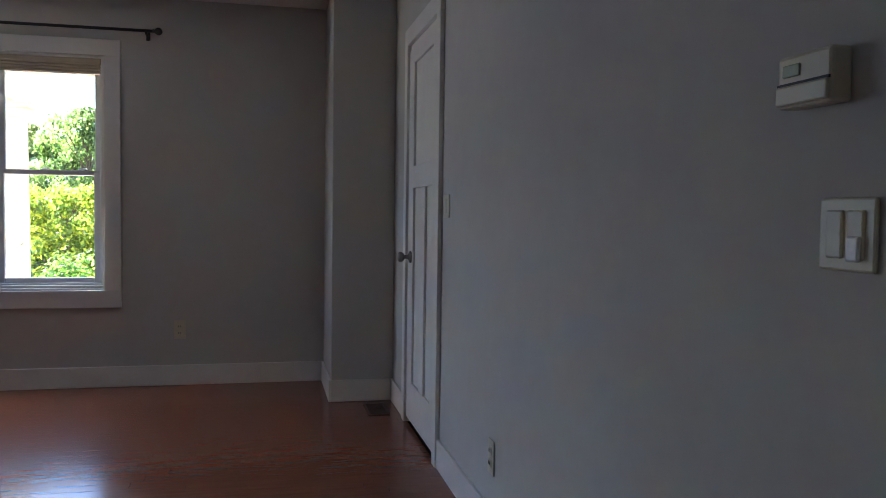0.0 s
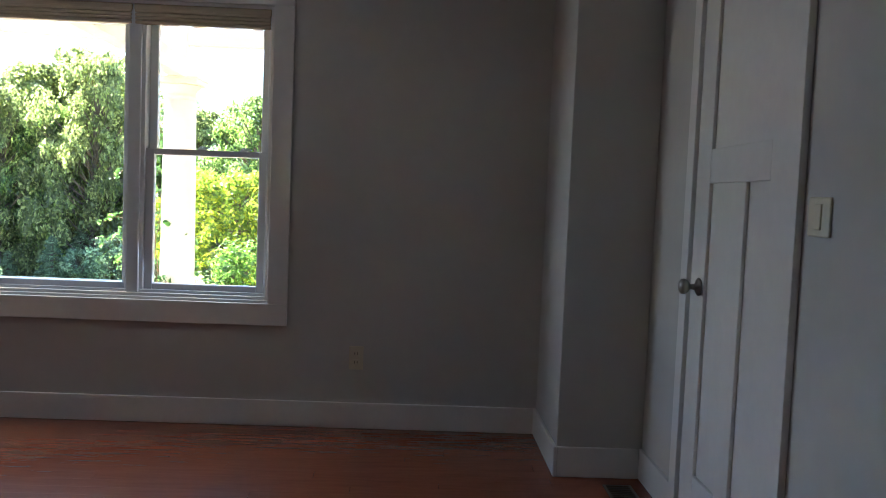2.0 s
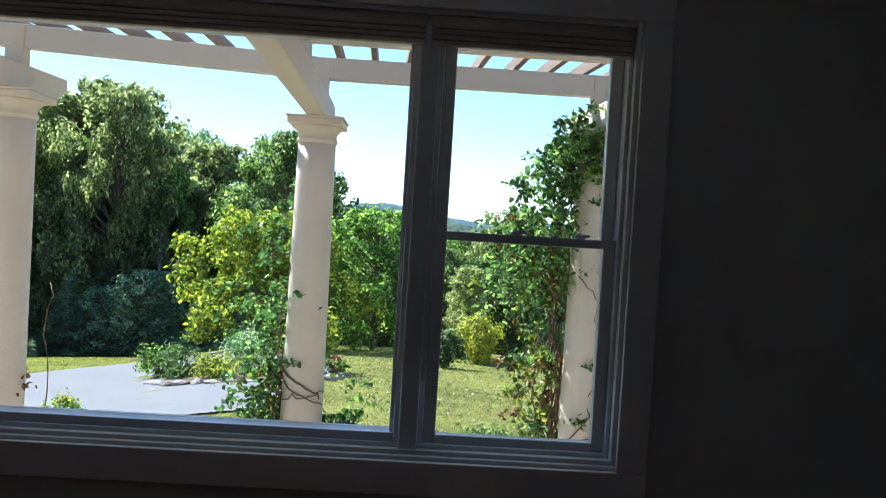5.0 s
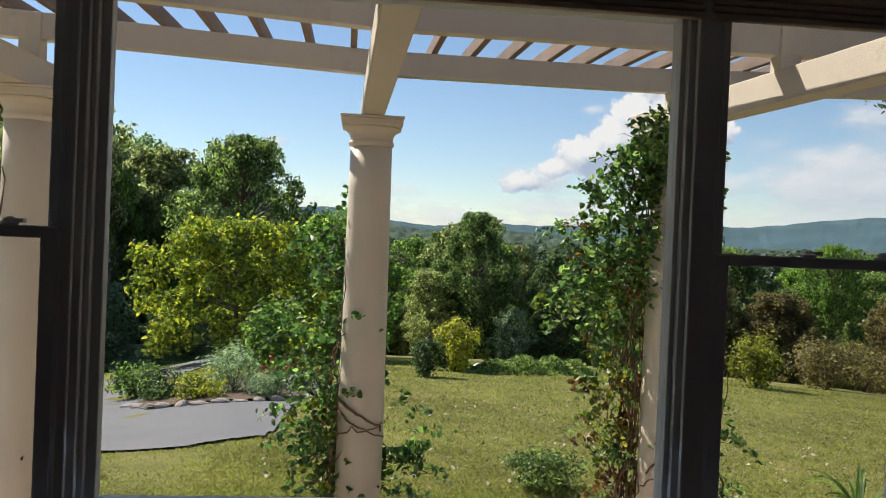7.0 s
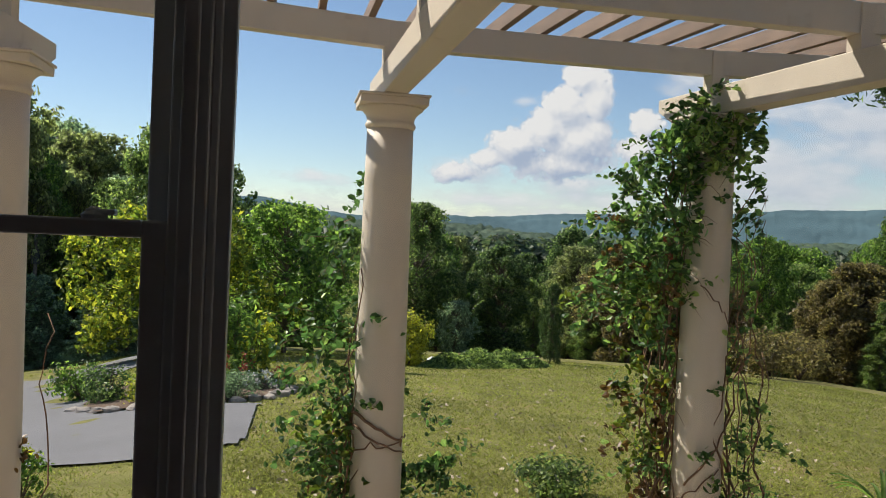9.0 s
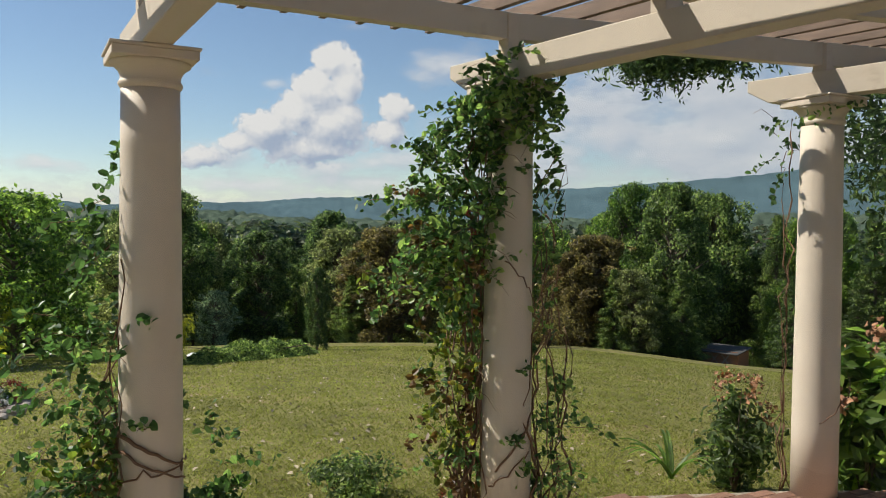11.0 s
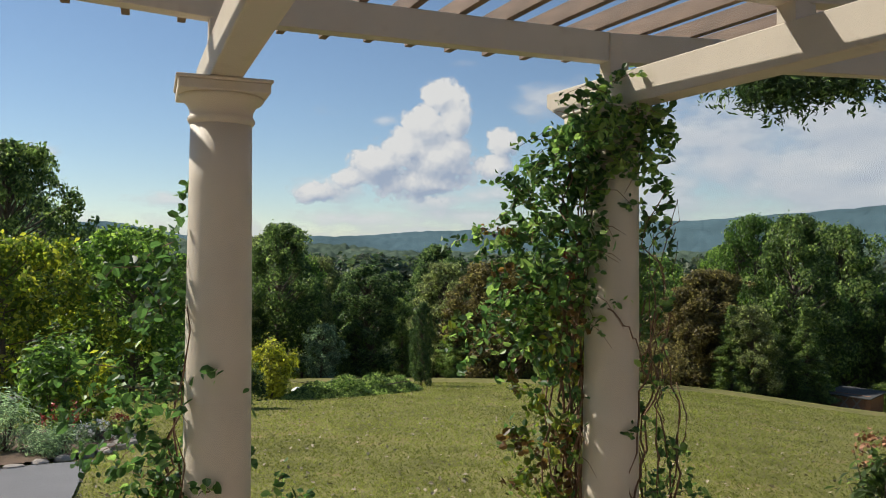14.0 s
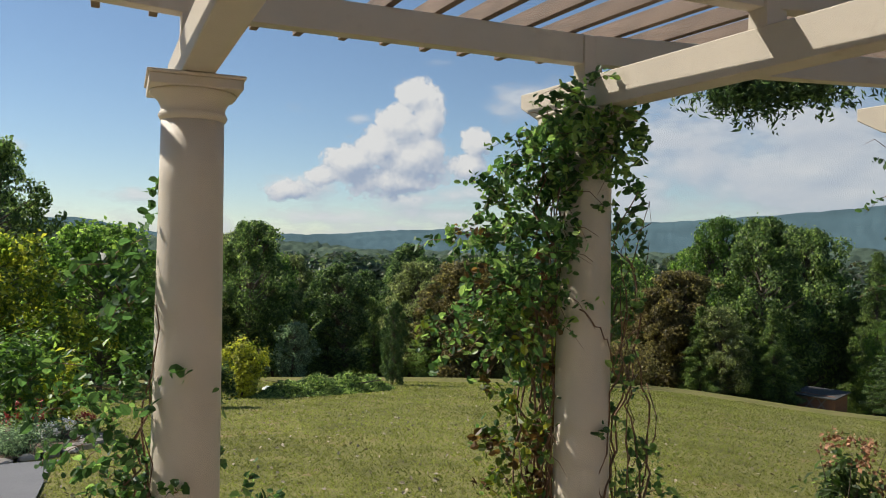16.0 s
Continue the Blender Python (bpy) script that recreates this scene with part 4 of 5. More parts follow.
# ---------- trees ----------
def tree(name, h, cr, mat_i, seed, label, leaf=.28, n=27000, conifer=False, low=.08, lumps=125):
    """A tapered trunk with limbs; a crown of leafy lumps at the limbs' ends, each a ragged shell of leaves, with gaps between."""
    rg = np.random.default_rng(seed)
    e = empty(name, (0, 0, -500), label, "tree")
    bm = bmesh.new()
    lean = rg.normal(size=2) * .02 * h
    tr = [(0, 0, -.4), (lean[0] * .3, lean[1] * .3, h * .3), (lean[0] * .7, lean[1] * .7, h * .65), (lean[0], lean[1], h * .93)]
    tube(bm, tr, [h * .020, h * .016, h * .010, h * .003], 8)
    rows = []
    turn = rg.uniform(0, 6.28, 3)
    for i in range(lumps if not conifer else 110):
        a = i * 2.39996 + rg.uniform(-.5, .5)
        if conifer:
            t = low + (1 - low) * (i + rg.uniform(0, 1)) / 110
            rr = cr * (1.03 - t) ** .85 * 1.15 * rg.uniform(.6, 1.1)
            lump = cr * (.10 + .16 * (1 - t)) * rg.uniform(.7, 1.2)
            base = Vector((lean[0] * t, lean[1] * t, h * t * .97))
            tip = base + Vector((math.cos(a) * rr, math.sin(a) * rr, -.10 * rr))
        else:
            t = low + (1 - low) * ((i + rg.uniform(0, 1)) / lumps) ** .85
            side = 1 + .22 * math.sin(a * 2 + turn[0]) + .16 * math.sin(a * 3 + t * 7 + turn[1])
            rr = cr * side * max(.10, 1 - abs((t - .42) / .60) ** 2.3) ** .6 * rg.uniform(.45, .98)
            lump = cr * rg.uniform(.11, .25) * (1.05 - .3 * t)
            base = Vector((lean[0] * t, lean[1] * t, h * max(.1, t * .9 - .10)))
            tip = Vector((lean[0] * t + math.cos(a) * rr, lean[1] * t + math.sin(a) * rr, min(h * t, h - lump * .8)))
        tube(bm, [base, base.lerp(tip, .55) + Vector((0, 0, -.03 * rr)), tip], [h * .005, h * .0035, h * .0013], 5)
        rows.append((tip.x, tip.y, tip.z, lump))
        if conifer:
            rows.append((*base.lerp(tip, .6), lump * .9))
        elif rg.uniform() < .5:
            q = rg.normal(size=3) * lump * .75
            rows.append((tip.x + q[0], tip.y + q[1], min(tip.z + q[2], h - lump * .6), lump * rg.uniform(.45, .7)))
    part("trunk", bm, M_BARK, e, "grey-brown trunk and limbs")
    cl = np.array(rows)
    w = cl[:, 3] ** 2
    idx = rg.choice(len(cl), n, p=w / w.sum())
    u = rg.normal(size=(n, 3))
    u[:, 2] += .25
    u /= np.linalg.norm(u, axis=1)[:, None]
    # a shell, uneven at two sizes, with stray twigs beyond it
    wob = 1 + .16 * np.sin(u[:, 0] * 5 + idx) + .13 * np.sin(u[:, 1] * 7 + u[:, 2] * 6 + idx * 1.7)
    off = u * (cl[idx, 3] * wob * (1 - np.abs(rg.normal(size=n)) * .20 + .30 * (rg.uniform(0, 1, n) < .18)))[:, None]
    off[:, 2] *= .85 if not conifer else .42
    c = cl[idx, :3] + off
    v, f = leaf_cloud(rg, c, leaf, .62 if not conifer else .34, .25, normals=u, spread=.8)
    tagged(raw("crown", v, f, M_TREE[mat_i], e), kind="stuff")
    return e


KINDS = [
    tree("oak_tree", 14, 4.6, 0, 101, "broad mid-green deciduous tree at the wood's edge"),
    tree("oak_tree", 15, 4.2, 1, 102, "tall dark-green deciduous tree at the wood's edge"),
    tree("oak_tree", 13, 4.4, 2, 103, "olive-green deciduous tree turning early"),
    tree("maple_tree", 11, 4.0, 3, 104, "rust-brown tree turning to autumn"),
    tree("pine_tree", 15, 3.6, 1, 105, "dark green conifer at the wood's edge", conifer=True, low=.08, leaf=.32, n=24000),
    tree("pine_tree", 14, 3.4, 0, 106, "mid-green conifer at the wood's edge", conifer=True, low=.05, leaf=.32, n=24000),
    tree("oak_tree", 14, 5.0, 6, 107, "bright green deciduous tree at the wood's edge"),
    tree("oak_tree", 14, 4.6, 5, 109, "pale grey-green deciduous tree in full leaf"),
    tree("spruce_tree", 9, 2.2, 5, 110, "young blue-grey spruce before the wood", conifer=True, low=.03, leaf=.2, n=15000),
    tree("small_tree", 6, 2.1, 5, 108, "grey-green bushy sapling before the wood", low=.05, n=7000, leaf=.2),
]
KINDS = KINDS[:7] + KINDS[9:] + KINDS[7:9]
SKY_AZ = [-60, -45, -32, -26, -22, -17, -13, -11, -9, -7, -5, 4, 6, 8.5, 10.6, 11.6, 16.5, 18.2, 20, 21.8, 23, 30, 38, 42, 46, 49, 56, 60, 66, 80]
SKY_EL = [8, 8, 7.5, 7.5, 9, 6.5, 5.5, 5.6, 5.6, 4.5, .3, .3, 1.6, 2.6, 1.4, -.9, -1.1, -.4, 1.0, -.5, -.2, .5, 1.6, 2.9, 2.2, 1.0, 1.2, 3.5, 5, 6]


def put_tree(kind, x, y, h, wide=1.0, z=None):
    src = KINDS[kind]
    z = float(ground(np.array(x), np.array(y))) if z is None else z
    base = {0: 14, 1: 15, 2: 13, 3: 11, 4: 15, 5: 14, 6: 14, 7: 6, 8: 14, 9: 9}[kind]
    s = h / base
    o = copy_thing(src, pose(x, y, z - .1, 0, 0, rg.uniform(0, 360)))
    o.scale = (s * wide, s * wide, s)
    tagged(o, group="woods round the lawn")
    return o


rg = np.random.default_rng(9)
for row, (r0, step) in enumerate(((47, 4.0), (54, 3.8), (63, 3.8), (76, 4.0), (98, 4.2))):
    az = -62.0
    while az < 78:
        r = r0 + rg.uniform(-3, 3)
        if az < -6:
            r *= .80
        if az > 25:
            r *= 1.18
        x, y = -1.9 + r * math.sin(radians(az)), -.3 + r * math.cos(radians(az))
        el = float(np.interp(az, SKY_AZ, SKY_EL))
        top = 1.4 + r * math.tan(radians(el))
        h = top - float(ground(np.array(x), np.array(y)))
        h *= rg.uniform(.42, .72) if row == 0 else rg.uniform(.64, 1.04)
        if row >= 3:
            h *= rg.uniform(.85, 1.0)
        if row == 0 and az < -6:
            h *= .62
        if 44.8 < az < 50.6 and r < 68:
            h = 0
        if h > 2.5:
            if az < -8:
                kind = rg.choice([8, 2, 8, 0, 6, 2] if row else [9, 9, 7, 9, 7])
            elif az < 22:
                kind = rg.choice([0, 6, 2, 0, 1, 2] if row else [1, 3, 5, 2, 0])
            else:
                kind = rg.choice([5, 4, 6, 0, 0, 5] if row else [3, 5, 2, 5, 4])
            put_tree(int(kind), x, y, min(h, 24), rg.uniform(.95, 1.2) if row == 0 else rg.uniform(.66, 1.0))
        az += step * rg.uniform(.7, 1.2) * 50 / r0
for az, r, h, kind, w in ((-9.0, 36, 10.0, 0, .85), (-20.6, 37, 12.2, 2, .62), (-23.6, 38, 10.2, 0, .62), (-17.6, 39, 9.8, 6, .6), (-26.6, 38, 10.8, 2, .66), (-15.2, 41, 8.8, 2, .6), (-12.6, 40, 8.4, 0, .6), (8.6, 45, 8.6, 0, .95), (41.5, 70, 15.0, 6, .66), (44.6, 73, 14.2, 0, .62), (39.4, 76, 13.5, 6, .55), (50.5, 74, 14.0, 5, .75), (53.5, 72, 14.5, 6, .7), (19.8, 62, 10.5, 1, 1.0),
                          (18.6, 27.2, 2.9, 1, .55), (11.5, 42, 2.9, 7, 1.0), (14.8, 46, 6.5, 1, 1.1), (24, 48, 7.0, 3, 1.2), (38.5, 56, 8.0, 3, 1.2), (40, 52, 5.5, 5, 1.0), (44.4, 58, 7.0, 5, .9), (51.6, 60, 6.5, 6, .8)):
    put_tree(kind, -1.9 + r * math.sin(radians(az)), -.3 + r * math.cos(radians(az)), h, w)
for i in range(15):
    az, r = -42 + i * 2.3 + rg.uniform(-.7, .7), rg.uniform(30, 33.5)
    put_tree(int(rg.choice([9, 7, 9])), -1.9 + r * math.sin(radians(az)), -.3 + r * math.cos(radians(az)), rg.uniform(2.0, 4.2), rg.uniform(1.0, 1.25))
# valley woods further off: too many to count
far_v, far_f, far_s, base_i = [], [], [], 0
for i in range(1100):
    az, r = rg.uniform(-32, 75), 118 + 400 * rg.uniform(0, 1) ** 1.3
    x, y = -1.9 + r * math.sin(radians(az)), -.3 + r * math.cos(radians(az))
    z0 = float(ground(np.array(x), np.array(y)))
    top = 1.4 + r * math.tan(radians(rg.uniform(-1.9, .35)))
    h = min(top - z0, 30)
    cr = rg.uniform(3.2, 6.5)
    k = 330
    u = rg.normal(size=(k, 3))
    u /= np.linalg.norm(u, axis=1)[:, None]
    u[:, 2] = np.abs(u[:, 2]) * 1.1 - .25
    wob = 1 + .22 * np.sin(u[:, 0] * 5 + i) * np.sin(u[:, 1] * 5 + i * 2) + .15 * np.sin(u[:, 2] * 9 + u[:, 0] * 4 + i)
    c = u * np.array([cr, cr, cr * 1.25]) * (wob * rg.uniform(.85, 1.04, k))[:, None] + np.array([x, y, top - cr * 1.25])
    v, f = leaf_cloud(rg, c, .9 + r * .0028, .7, .4, normals=u, spread=.45)
    far_v.append(v)
    far_f.append(f + base_i)
    far_s += [int(rg.choice([0, 1, 2, 3], p=[.4, .22, .32, .06]))] * len(f)
    base_i += len(v)
fw_ob = raw("far_woods", np.concatenate(far_v), np.concatenate(far_f), M_FAR, slots=far_s)
tagged(fw_ob, "mixed green and olive woods filling the valley", "woods", kind="stuff")
HAZ = [-75, -30, -8, -4, 0, 5, 9, 13, 17, 22, 30, 45, 60, 95]
HEL = [1, 1, 1.0, 1.5, 1.0, .6, 1.0, .7, .2, .1, .2, .6, 1.0, 1.0]
# yellow-green garden tree beyond the flower bed
yt = tree("garden_tree", 4.5, 2.7, 4, 120, "yellow-green spreading garden tree beyond the flower bed", leaf=.17, n=15000, low=.06, lumps=85)
yt.matrix_basis = pose(-5.6, 24.0, float(ground(np.array(-5.6), np.array(24.0))))
yt2 = tree("garden_tree", 5.2, 2.5, 6, 121, "green garden tree behind the flower bed", leaf=.17, n=12000, low=.08, lumps=80)
yt2.matrix_basis = pose(-2.4, 27.0, float(ground(np.array(-2.4), np.array(27.0))))
# overhanging oak beyond the wing, with limbs reaching over the pergola
OX, OY = 14.6, 6.6
ok = tree("shade_tree", 9.5, 4.2, 1, 122, "dark oak with limbs hanging beside the house wing", leaf=.17, n=12000, low=.3)
oz = float(ground(np.array(OX), np.array(OY)))
ok.matrix_basis = pose(OX, OY, oz)
rl = np.random.default_rng(50)
for tip, sz, num in (((7.15, 9.5, 4.25), (.40, .36, .22), 3900), ((8.1, 9.1, 4.35), (.36, .36, .18), 2000), ((9.3, 6.75, 2.75), (.42, .5, .42), 1900), ((9.6, 6.9, 3.9), (.7, .6, .35), 2200), ((10.0, 6.5, 1.7), (.5, .5, .4), 900)):
    tp_ = Vector((tip[0] - OX, tip[1] - OY, tip[2] - oz))
    st = Vector((0, 0, 6.0))
    md = st.lerp(tp_, .5) + Vector((0, 0, .7))
    part("limb", tube(bmesh.new(), [st, md, st.lerp(tp_, .8) + Vector((0, 0, .35)), tp_], [.10, .06, .03, .008], 6), M_BARK, ok)
    tw = rl.normal(size=(num // 8, 3)) * np.array(sz) + np.array(tp_)
    cc = (tw[:, None, :] + np.arange(8)[None, :, None] * np.array([0.005, 0, -.03]) + rl.normal(size=(num // 8, 8, 3)) * .035).reshape(-1, 3)
    v, f = leaf_cloud(rl, cc, .13, .33, -.3)
    tagged(raw("limb_leaves", v, f, M_TREE[1], ok), kind="stuff")

for k in KINDS:
    for o in (*k.children_recursive, k):
        bpy.data.objects.remove(o)

# ---------- shed, utility pole ----------
SX, SY = -1.93 + 55 * math.sin(radians(47.6)), -.25 + 55 * math.cos(radians(47.6))
shed = empty("barn_shed", (SX, SY, float(ground(np.array(SX), np.array(SY))) - .05), "weathered red-brown board shed with a grey metal roof", "shed")
for i in range(16):
    part("board", box(-2.4 + i * .3, -2.4 + i * .3 + .285, -1.5, -1.46, 0, 2.3), M_BARN, shed)
part("wall", boxes([(-2.4, 2.4, -1.46, 1.5, 0, 2.25)]), M_BARN, shed)
for s_ in (-1, 1):
    for a_ in (-38, 38):
        part("brace", box(-.07, .07, -1.54, -1.502, -.95, .95, 0, pose(s_ * .75, 0, 1.15, 0, a_, 0)), M_STONE, shed)
rb = bmesh.new()
add_box(rb, -2.8, 2.8, -2.0, 2.0, 2.3, 2.42, 0, pose(0, 0, 0, 8, 0, 0))
part("roof", rb, M_BARNROOF, shed)
shed.scale = (.50, .52, .50)
shed.rotation_euler = (0, 0, radians(-74))
pole = empty("utility_pole", (-12.6, 34.0, float(ground(np.array(-12.6), np.array(34.0)))), "grey wooden utility pole with a transformer", "pole")
part("pole", tube(bmesh.new(), [(0, 0, -.3), (0, 0, 5.6)], [.10, .07], 10), M_POLE, pole)
part("transformer", lathe([(.14, 4.3), (.17, 4.35), (.17, 4.85), (.12, 4.92)], 14), M_BARNROOF, pole)


# ---------- hills and clouds far off ----------
def ridge(name, r, azs, els, lump, material, label, seed):
    """A range of hills as a sheet that rises to its crest, roughened by tree crowns."""
    rgr = np.random.default_rng(seed)
    na, nr = 1500, 34
    a = np.linspace(-75, 95, na)
    el = np.interp(a, azs, els)
    k = np.ones(31) / 31
    el = np.convolve(np.pad(el, 15, mode="edge"), k, "valid") + np.convolve(rgr.normal(size=na + 30), k, "valid") * .16
    t = np.linspace(0, 1, nr)
    fac = np.where(t < .8, np.sin(t / .8 * math.pi / 2) * 1.5 - .5, 1 - (t - .8) * 3)
    rr = r * (.72 + .36 * t)
    Z = 1.4 + r * np.tan(np.radians(el))[None, :] * np.maximum(fac, -.3)[:, None] - (np.maximum(0, -fac) * 50)[:, None]
    bumps = np.zeros((nr, na))
    for wide, amp in ((4, .7), (11, .8)):
        g = np.exp(-np.linspace(-2, 2, 2 * wide + 1) ** 2)
        q = rgr.normal(size=(nr, na + 2 * wide))
        bumps += amp * np.stack([np.convolve(row, g / np.sqrt((g ** 2).sum()), "valid") for row in q])
    Z += bumps * lump
    A = np.radians(a)[None, :] + np.zeros((nr, 1))
    v = np.stack([rr[:, None] * np.sin(A), rr[:, None] * np.cos(A), Z], -1).reshape(-1, 3)
    f = [(j * na + i, j * na + i + 1, (j + 1) * na + i + 1, (j + 1) * na + i) for j in range(nr - 1) for i in range(na - 1)]
    o = raw(name, v, f, material, smooth=True)
    return tagged(o, label, "hills", kind="structure")


ridge("backdrop_hills_near", 620, HAZ, HEL, 1.1, M_HILL_N, "wooded green hills across the valley, haze put into their colour", 1)
ridge("backdrop_hills_far", 2300, [-75, -30, -8, -5, -3, 0, 4, 8, 14, 18, 22, 26, 32, 40, 47, 55, 62, 95], [1, 1, 1.2, 1.9, 2.2, 1.6, 1.0, 1.3, 1.4, 1.7, 1.9, 1.6, 2.4, 2.8, 3.3, 4.2, 4.5, 4.5], 1.0, M_HILL_F, "wooded mountain ridge on the horizon, haze blue put into its colour", 2)

# grass blades on the nearer lawn
rg = np.random.default_rng(31)
N = 230000
az = np.radians(rg.uniform(-35, 62, N))
rr = 4.6 + 26 * rg.uniform(0, 1, N) ** 1.7
gx, gy = -1.9 + rr * np.sin(az), -.3 + rr * np.cos(az)
ok_ = np.array([not drive_keep(a, b) for a, b in zip(gx, gy)]) & ~((gy < 4.0) & (gx < 4.8))
gx, gy, rr = gx[ok_], gy[ok_], rr[ok_]
gz = ground(gx, gy)
n = len(gx)
w = .004 + .0008 * rr
hh = rg.uniform(.010, .028, n) * (1 + rr * .02)
th_ = rg.uniform(0, 6.28, n)
lx, ly = rg.normal(size=n) * .03, rg.normal(size=n) * .03
V = np.stack([np.stack([gx - np.cos(th_) * w, gy - np.sin(th_) * w, gz - .005], 1), np.stack([gx + np.cos(th_) * w, gy + np.sin(th_) * w, gz - .005], 1), np.stack([gx + lx, gy + ly, gz + hh], 1)], 1).reshape(-1, 3)
F = np.arange(3 * n).reshape(-1, 3)
gr = raw("grass", V, F, M_BLADE)
tagged(gr, "mown lawn grass with dry blades", "grass", kind="stuff")

# dry fallen leaves strewn over the lawn
n = 1500
az = np.radians(rg.uniform(-6, 58, n))
rr = 5.2 + 20 * rg.uniform(0, 1, n) ** 1.3
gx, gy = -1.9 + rr * np.sin(az), -.3 + rr * np.cos(az)
ok_ = np.array([not drive_keep(a, b) for a, b in zip(gx, gy)]) & ~((gy < 4.2) & (gx < 5.2))
gx, gy = gx[ok_], gy[ok_]
v, f = leaf_cloud(rg, np.stack([gx, gy, ground(gx, gy) + .018], 1), .055, .6, 2.0, True)
tagged(raw("fallen_leaves", v, f, M_FALLEN), "pale dry fallen leaves strewn on the lawn", "leaves", kind="stuff")

# ---------- clouds: a far backdrop, by azimuth and elevation ----------
cm = bpy.data.materials.new("cumulus_clouds")
cm.use_nodes = True
n_, l_ = cm.node_tree.nodes, cm.node_tree.links
n_.remove(n_["Principled BSDF"])


def math_node(op, a, b=None, c=None):
    m = n_.new("ShaderNodeMath")
    m.operation = op
    for i, v in enumerate((a, b, c)):
        if v is None:
            continue
        if isinstance(v, (int, float)):
            m.inputs[i].default_value = v
        else:
            l_.new(v, m.inputs[i])
    return m.outputs[0]


tco = n_.new("ShaderNodeTexCoord")
sep = n_.new("ShaderNodeSeparateXYZ")
l_.new(tco.outputs["Object"], sep.inputs[0])
flat = math_node("SQRT", math_node("ADD", math_node("MULTIPLY", sep.outputs[0], sep.outputs[0]), math_node("MULTIPLY", sep.outputs[1], sep.outputs[1])))
AZ = math_node("MULTIPLY", math_node("ARCTAN2", sep.outputs[0], sep.outputs[1]), 57.2958)
EL = math_node("MULTIPLY", math_node("ARCTAN2", sep.outputs[2], flat), 57.2958)
comb = n_.new("ShaderNodeCombineXYZ")
l_.new(AZ, comb.inputs[0])
l_.new(EL, comb.inputs[1])


def cloud_noise(scale, detail, sx=1.0, rough=0.55, shift=(0, 0)):
    mp = n_.new("ShaderNodeMapping")
    mp.inputs["Location"].default_value = (shift[0] * sx, shift[1], 0)
    mp.inputs["Scale"].default_value = (sx, 1, 1)
    l_.new(comb.outputs[0], mp.inputs[0])
    t = n_.new("ShaderNodeTexNoise")
    t.inputs["Scale"].default_value, t.inputs["Detail"].default_value, t.inputs["Roughness"].default_value = scale, detail, rough
    l_.new(mp.outputs[0], t.inputs[0])
    return t.outputs[0]


def blob_field(rows, shift=(0, 0)):
    out = None
    for a, e, ra, re_, w in rows:
        p = math_node("POWER", math_node("DIVIDE", math_node("SUBTRACT", AZ, a - shift[0]), ra), 2)
        q = math_node("POWER", math_node("DIVIDE", math_node("SUBTRACT", EL, e - shift[1]), re_), 2)
        d = math_node("MULTIPLY", math_node("SUBTRACT", 1.0, math_node("SQRT", math_node("ADD", p, q))), w)
        out = d if out is None else math_node("MAXIMUM", out, d)
    return out


HEAP = [(19.8, 11.4, 1.5, 1.5, 1), (20.8, 10.0, 1.7, 1.9, 1), (19.0, 9.3, 2.0, 1.9, 1), (17.4, 7.7, 2.3, 1.6, 1), (15.2, 6.6, 2.3, 1.3, 1), (13.6, 5.6, 1.6, 1.0, .9),
        (19.6, 7.0, 3.4, 2.2, 1), (24.3, 8.1, 1.3, 1.4, 1), (23.8, 6.4, 1.9, 1.3, .9), (18.5, 5.2, 4.6, 1.6, .85), (11.0, 4.5, 1.8, 1.0, .7)]
# the last row is no cloud: a broad low band painting haze along the horizon
WISP_AND_HAZE = [(28.5, 11.0, 4.6, 2.0, 1), (12.6, 10.0, 2.6, .75, .75), (16.0, 9.6, 2.6, .7, .7), (22, 13.6, 1.4, .4, .5), (1.5, 3.6, 5, .8, .75), (-6.6, 6.3, 1.4, .7, .6), (14, 2.6, 9, 1.1, .9), (22, 3.0, 7, 1.4, .9), (12.6, 4.8, 4.5, 1.2, .95), (20, 4.0, 7, 1.3, .95), (25.5, 4.5, 3.5, 1.6, 1),
        (47, 6.0, 16, 5.6, 1.5), (40, 9.0, 14, 3.4, 1.2), (60, 8, 16, 7, 1.0), (33, 4.6, 10, 3.6, 1.35), (15, 1.2, 90, 2.2, .8)]
SUNWARD = (-.55, .75)


def heap_field(shift):
    n = math_node("ADD", math_node("MULTIPLY", math_node("SUBTRACT", cloud_noise(.55, 3, 1.0, .5, shift), .5), 1.1),
                  math_node("MULTIPLY", math_node("SUBTRACT", cloud_noise(1.7, 7, 1.0, .58, shift), .5), .75))
    return math_node("ADD", blob_field(HEAP, shift), n)


def wisp_field(shift):
    return math_node("ADD", blob_field(WISP_AND_HAZE, shift), math_node("MULTIPLY", math_node("SUBTRACT", cloud_noise(.36, 8, .5, .6, shift), .5), 2.7))


def smooth_mask(v, lo, hi, top):
    r = n_.new("ShaderNodeMapRange")
    r.interpolation_type = "SMOOTHSTEP"
    r.inputs[1].default_value, r.inputs[2].default_value, r.inputs[4].default_value = lo, hi, top
    l_.new(v, r.inputs[0])
    return r.outputs[0]


fh, fw = heap_field((0, 0)), wisp_field((0, 0))
mh, mw = smooth_mask(fh, .02, .30, 1.0), smooth_mask(fw, .10, 1.0, .88)
cover = math_node("MAXIMUM", mh, mw)
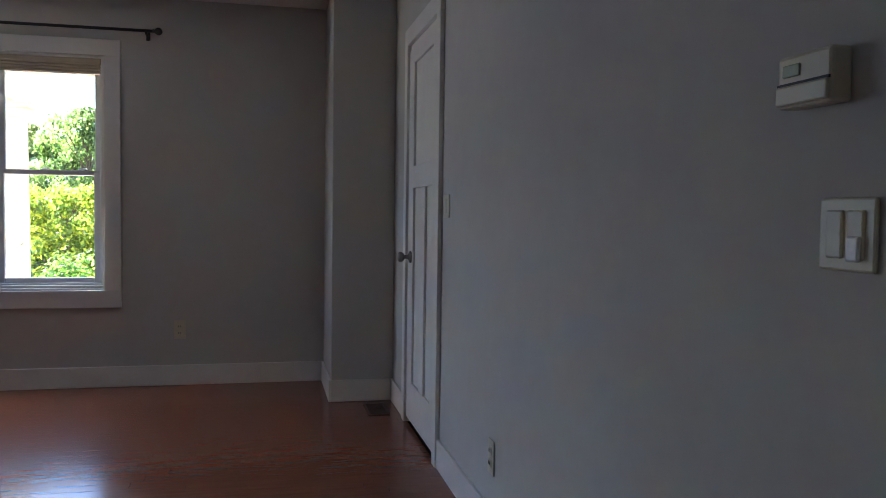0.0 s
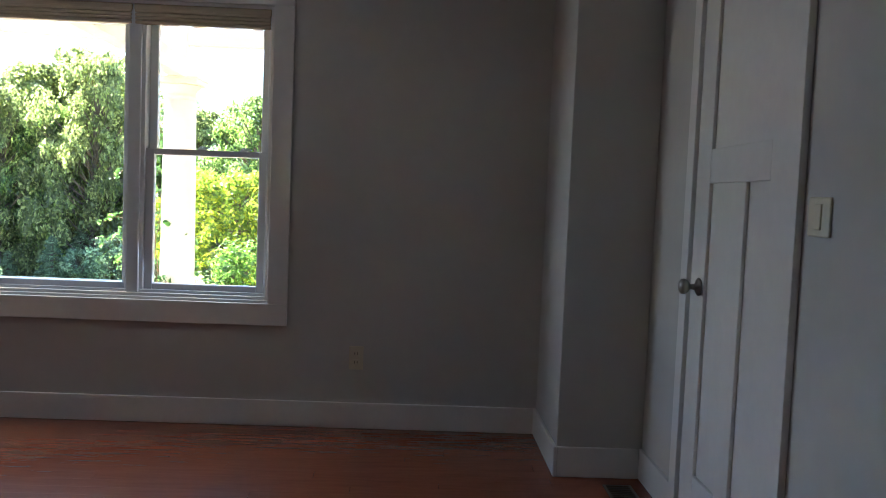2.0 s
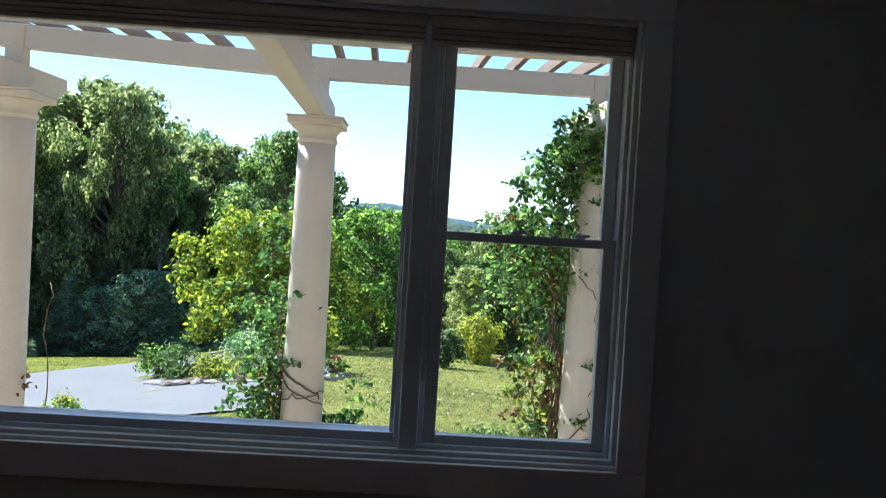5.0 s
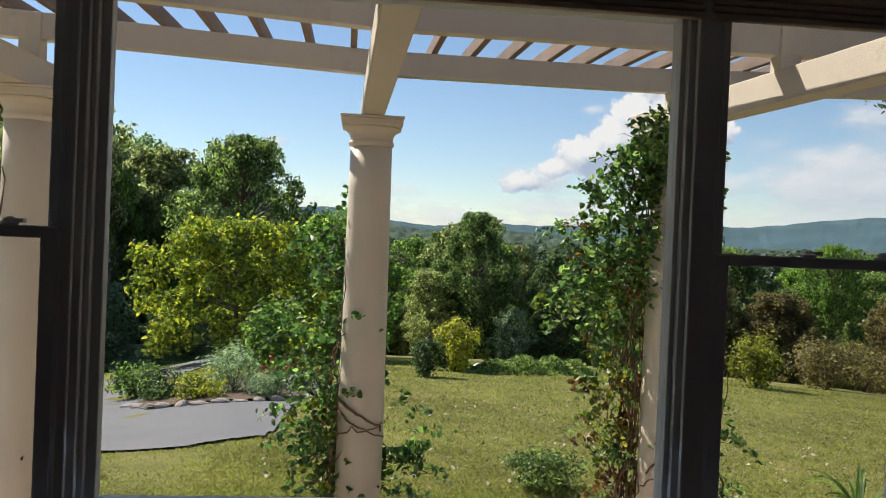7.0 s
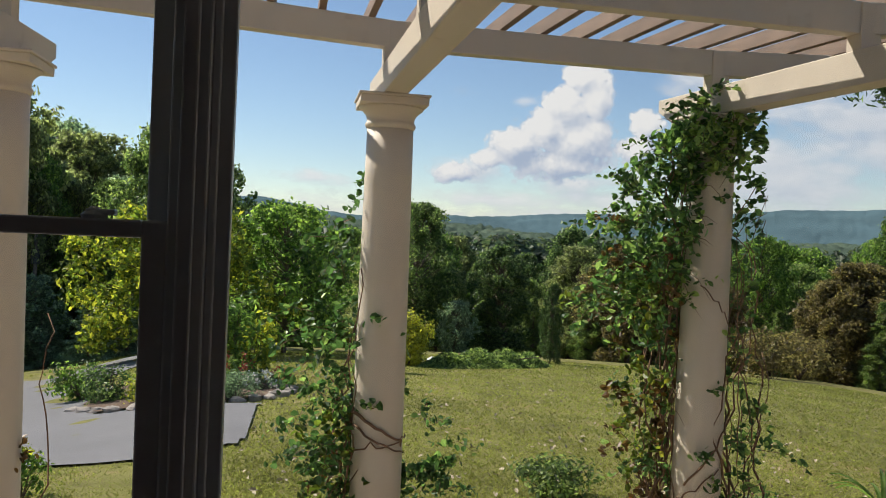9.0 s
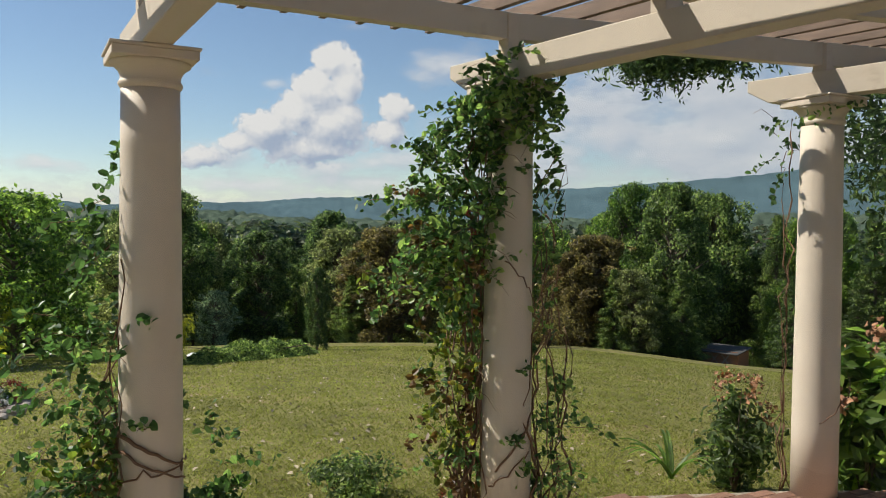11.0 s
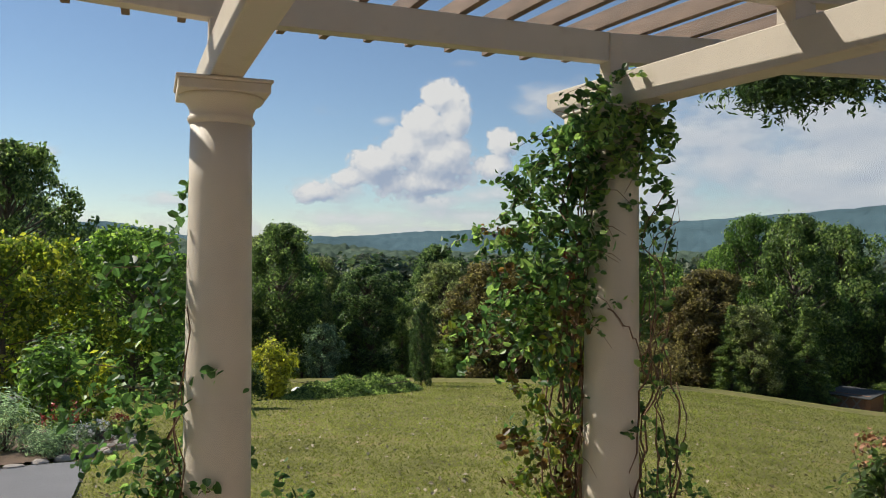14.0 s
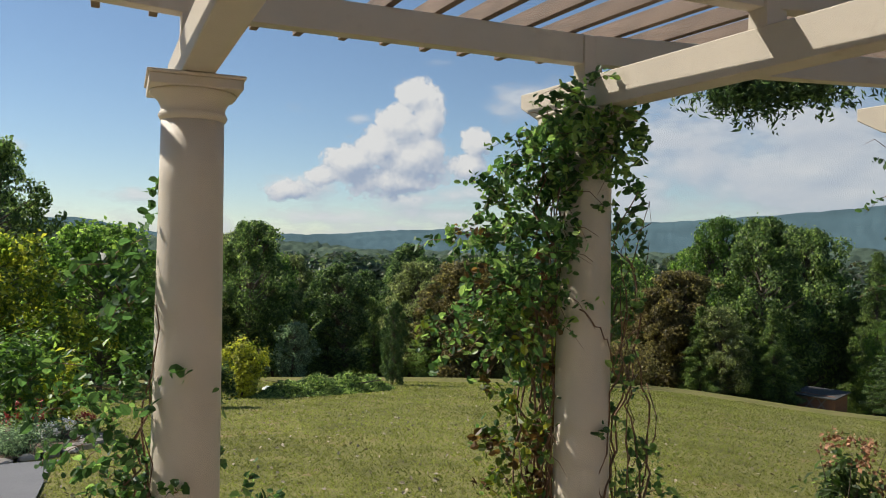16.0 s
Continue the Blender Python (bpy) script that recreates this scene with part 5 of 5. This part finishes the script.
# sunlight painted into the glow: thickness that falls off towards the sun is pale; the far sides and the thick
# undersides are blue-grey
slope_h = math_node("SUBTRACT", fh, heap_field(SUNWARD))
slope_w = math_node("SUBTRACT", fw, wisp_field(SUNWARD))
heap_shade = math_node("ADD", math_node("MULTIPLY", slope_h, .62), math_node("MULTIPLY", math_node("SUBTRACT", EL, 6.8), .05))
shade = math_node("ADD", .56, math_node("ADD", math_node("MULTIPLY", mh, heap_shade), math_node("MULTIPLY", math_node("SUBTRACT", 1.0, mh), math_node("MULTIPLY", slope_w, .22))))
cr_ = n_.new("ShaderNodeValToRGB")
ce = cr_.color_ramp.elements
ce[0].position, ce[0].color = .26, (.33, .39, .49, 1)
ce[1].position, ce[1].color = .80, (.69, .68, .66, 1)
l_.new(shade, cr_.inputs[0])
em = n_.new("ShaderNodeEmission")
l_.new(cr_.outputs[0], em.inputs[0])
tp = n_.new("ShaderNodeBsdfTransparent")
mx = n_.new("ShaderNodeMixShader")
l_.new(cover, mx.inputs[0])
l_.new(tp.outputs[0], mx.inputs[1])
l_.new(em.outputs[0], mx.inputs[2])
l_.new(mx.outputs[0], n_["Material Output"].inputs[0])
v, f = [], []
ca, cb = np.linspace(-70, 95, 56), np.linspace(-.5, 34, 14)
for e_ in cb:
    for a_ in ca:
        v.append((2900 * math.sin(radians(a_)) * math.cos(radians(e_)), 2900 * math.cos(radians(a_)) * math.cos(radians(e_)), 2900 * math.sin(radians(e_))))
for j in range(13):
    for i in range(55):
        k = j * 56 + i
        f.append((k, k + 1, k + 57, k + 56))
cl_ob = raw("backdrop_clouds", v, f, cm, smooth=True)
cl_ob.location = (-1.9, -.3, 1.35)
tagged(cl_ob, "white cumulus clouds in a blue sky", "clouds", kind="structure")

# ---------- patio bricks ----------
bk = bpy.data.meshes.new("brick")
tb = box(0, .196, 0, .094, -.05, 0, .004)
tb.to_mesh(bk)
tb.free()
bk.materials.append(M_BRICK)
for r_ in range(17):
    yb = 2.15 + r_ * .1
    for c_ in range(17):
        xb = 1.35 + c_ * .2 + (r_ % 2) * .1
        lim = 3.85 - (xb - 1.2) * .371 if xb < 2.95 else 3.2 - (xb - 2.95) * .545
        if yb + .1 < lim and not (3.35 < xb and yb < 2.72) and xb < 4.0:
            o = new("brick", bk)
            o.location = (xb, yb, -.598)
            o.parent = patio
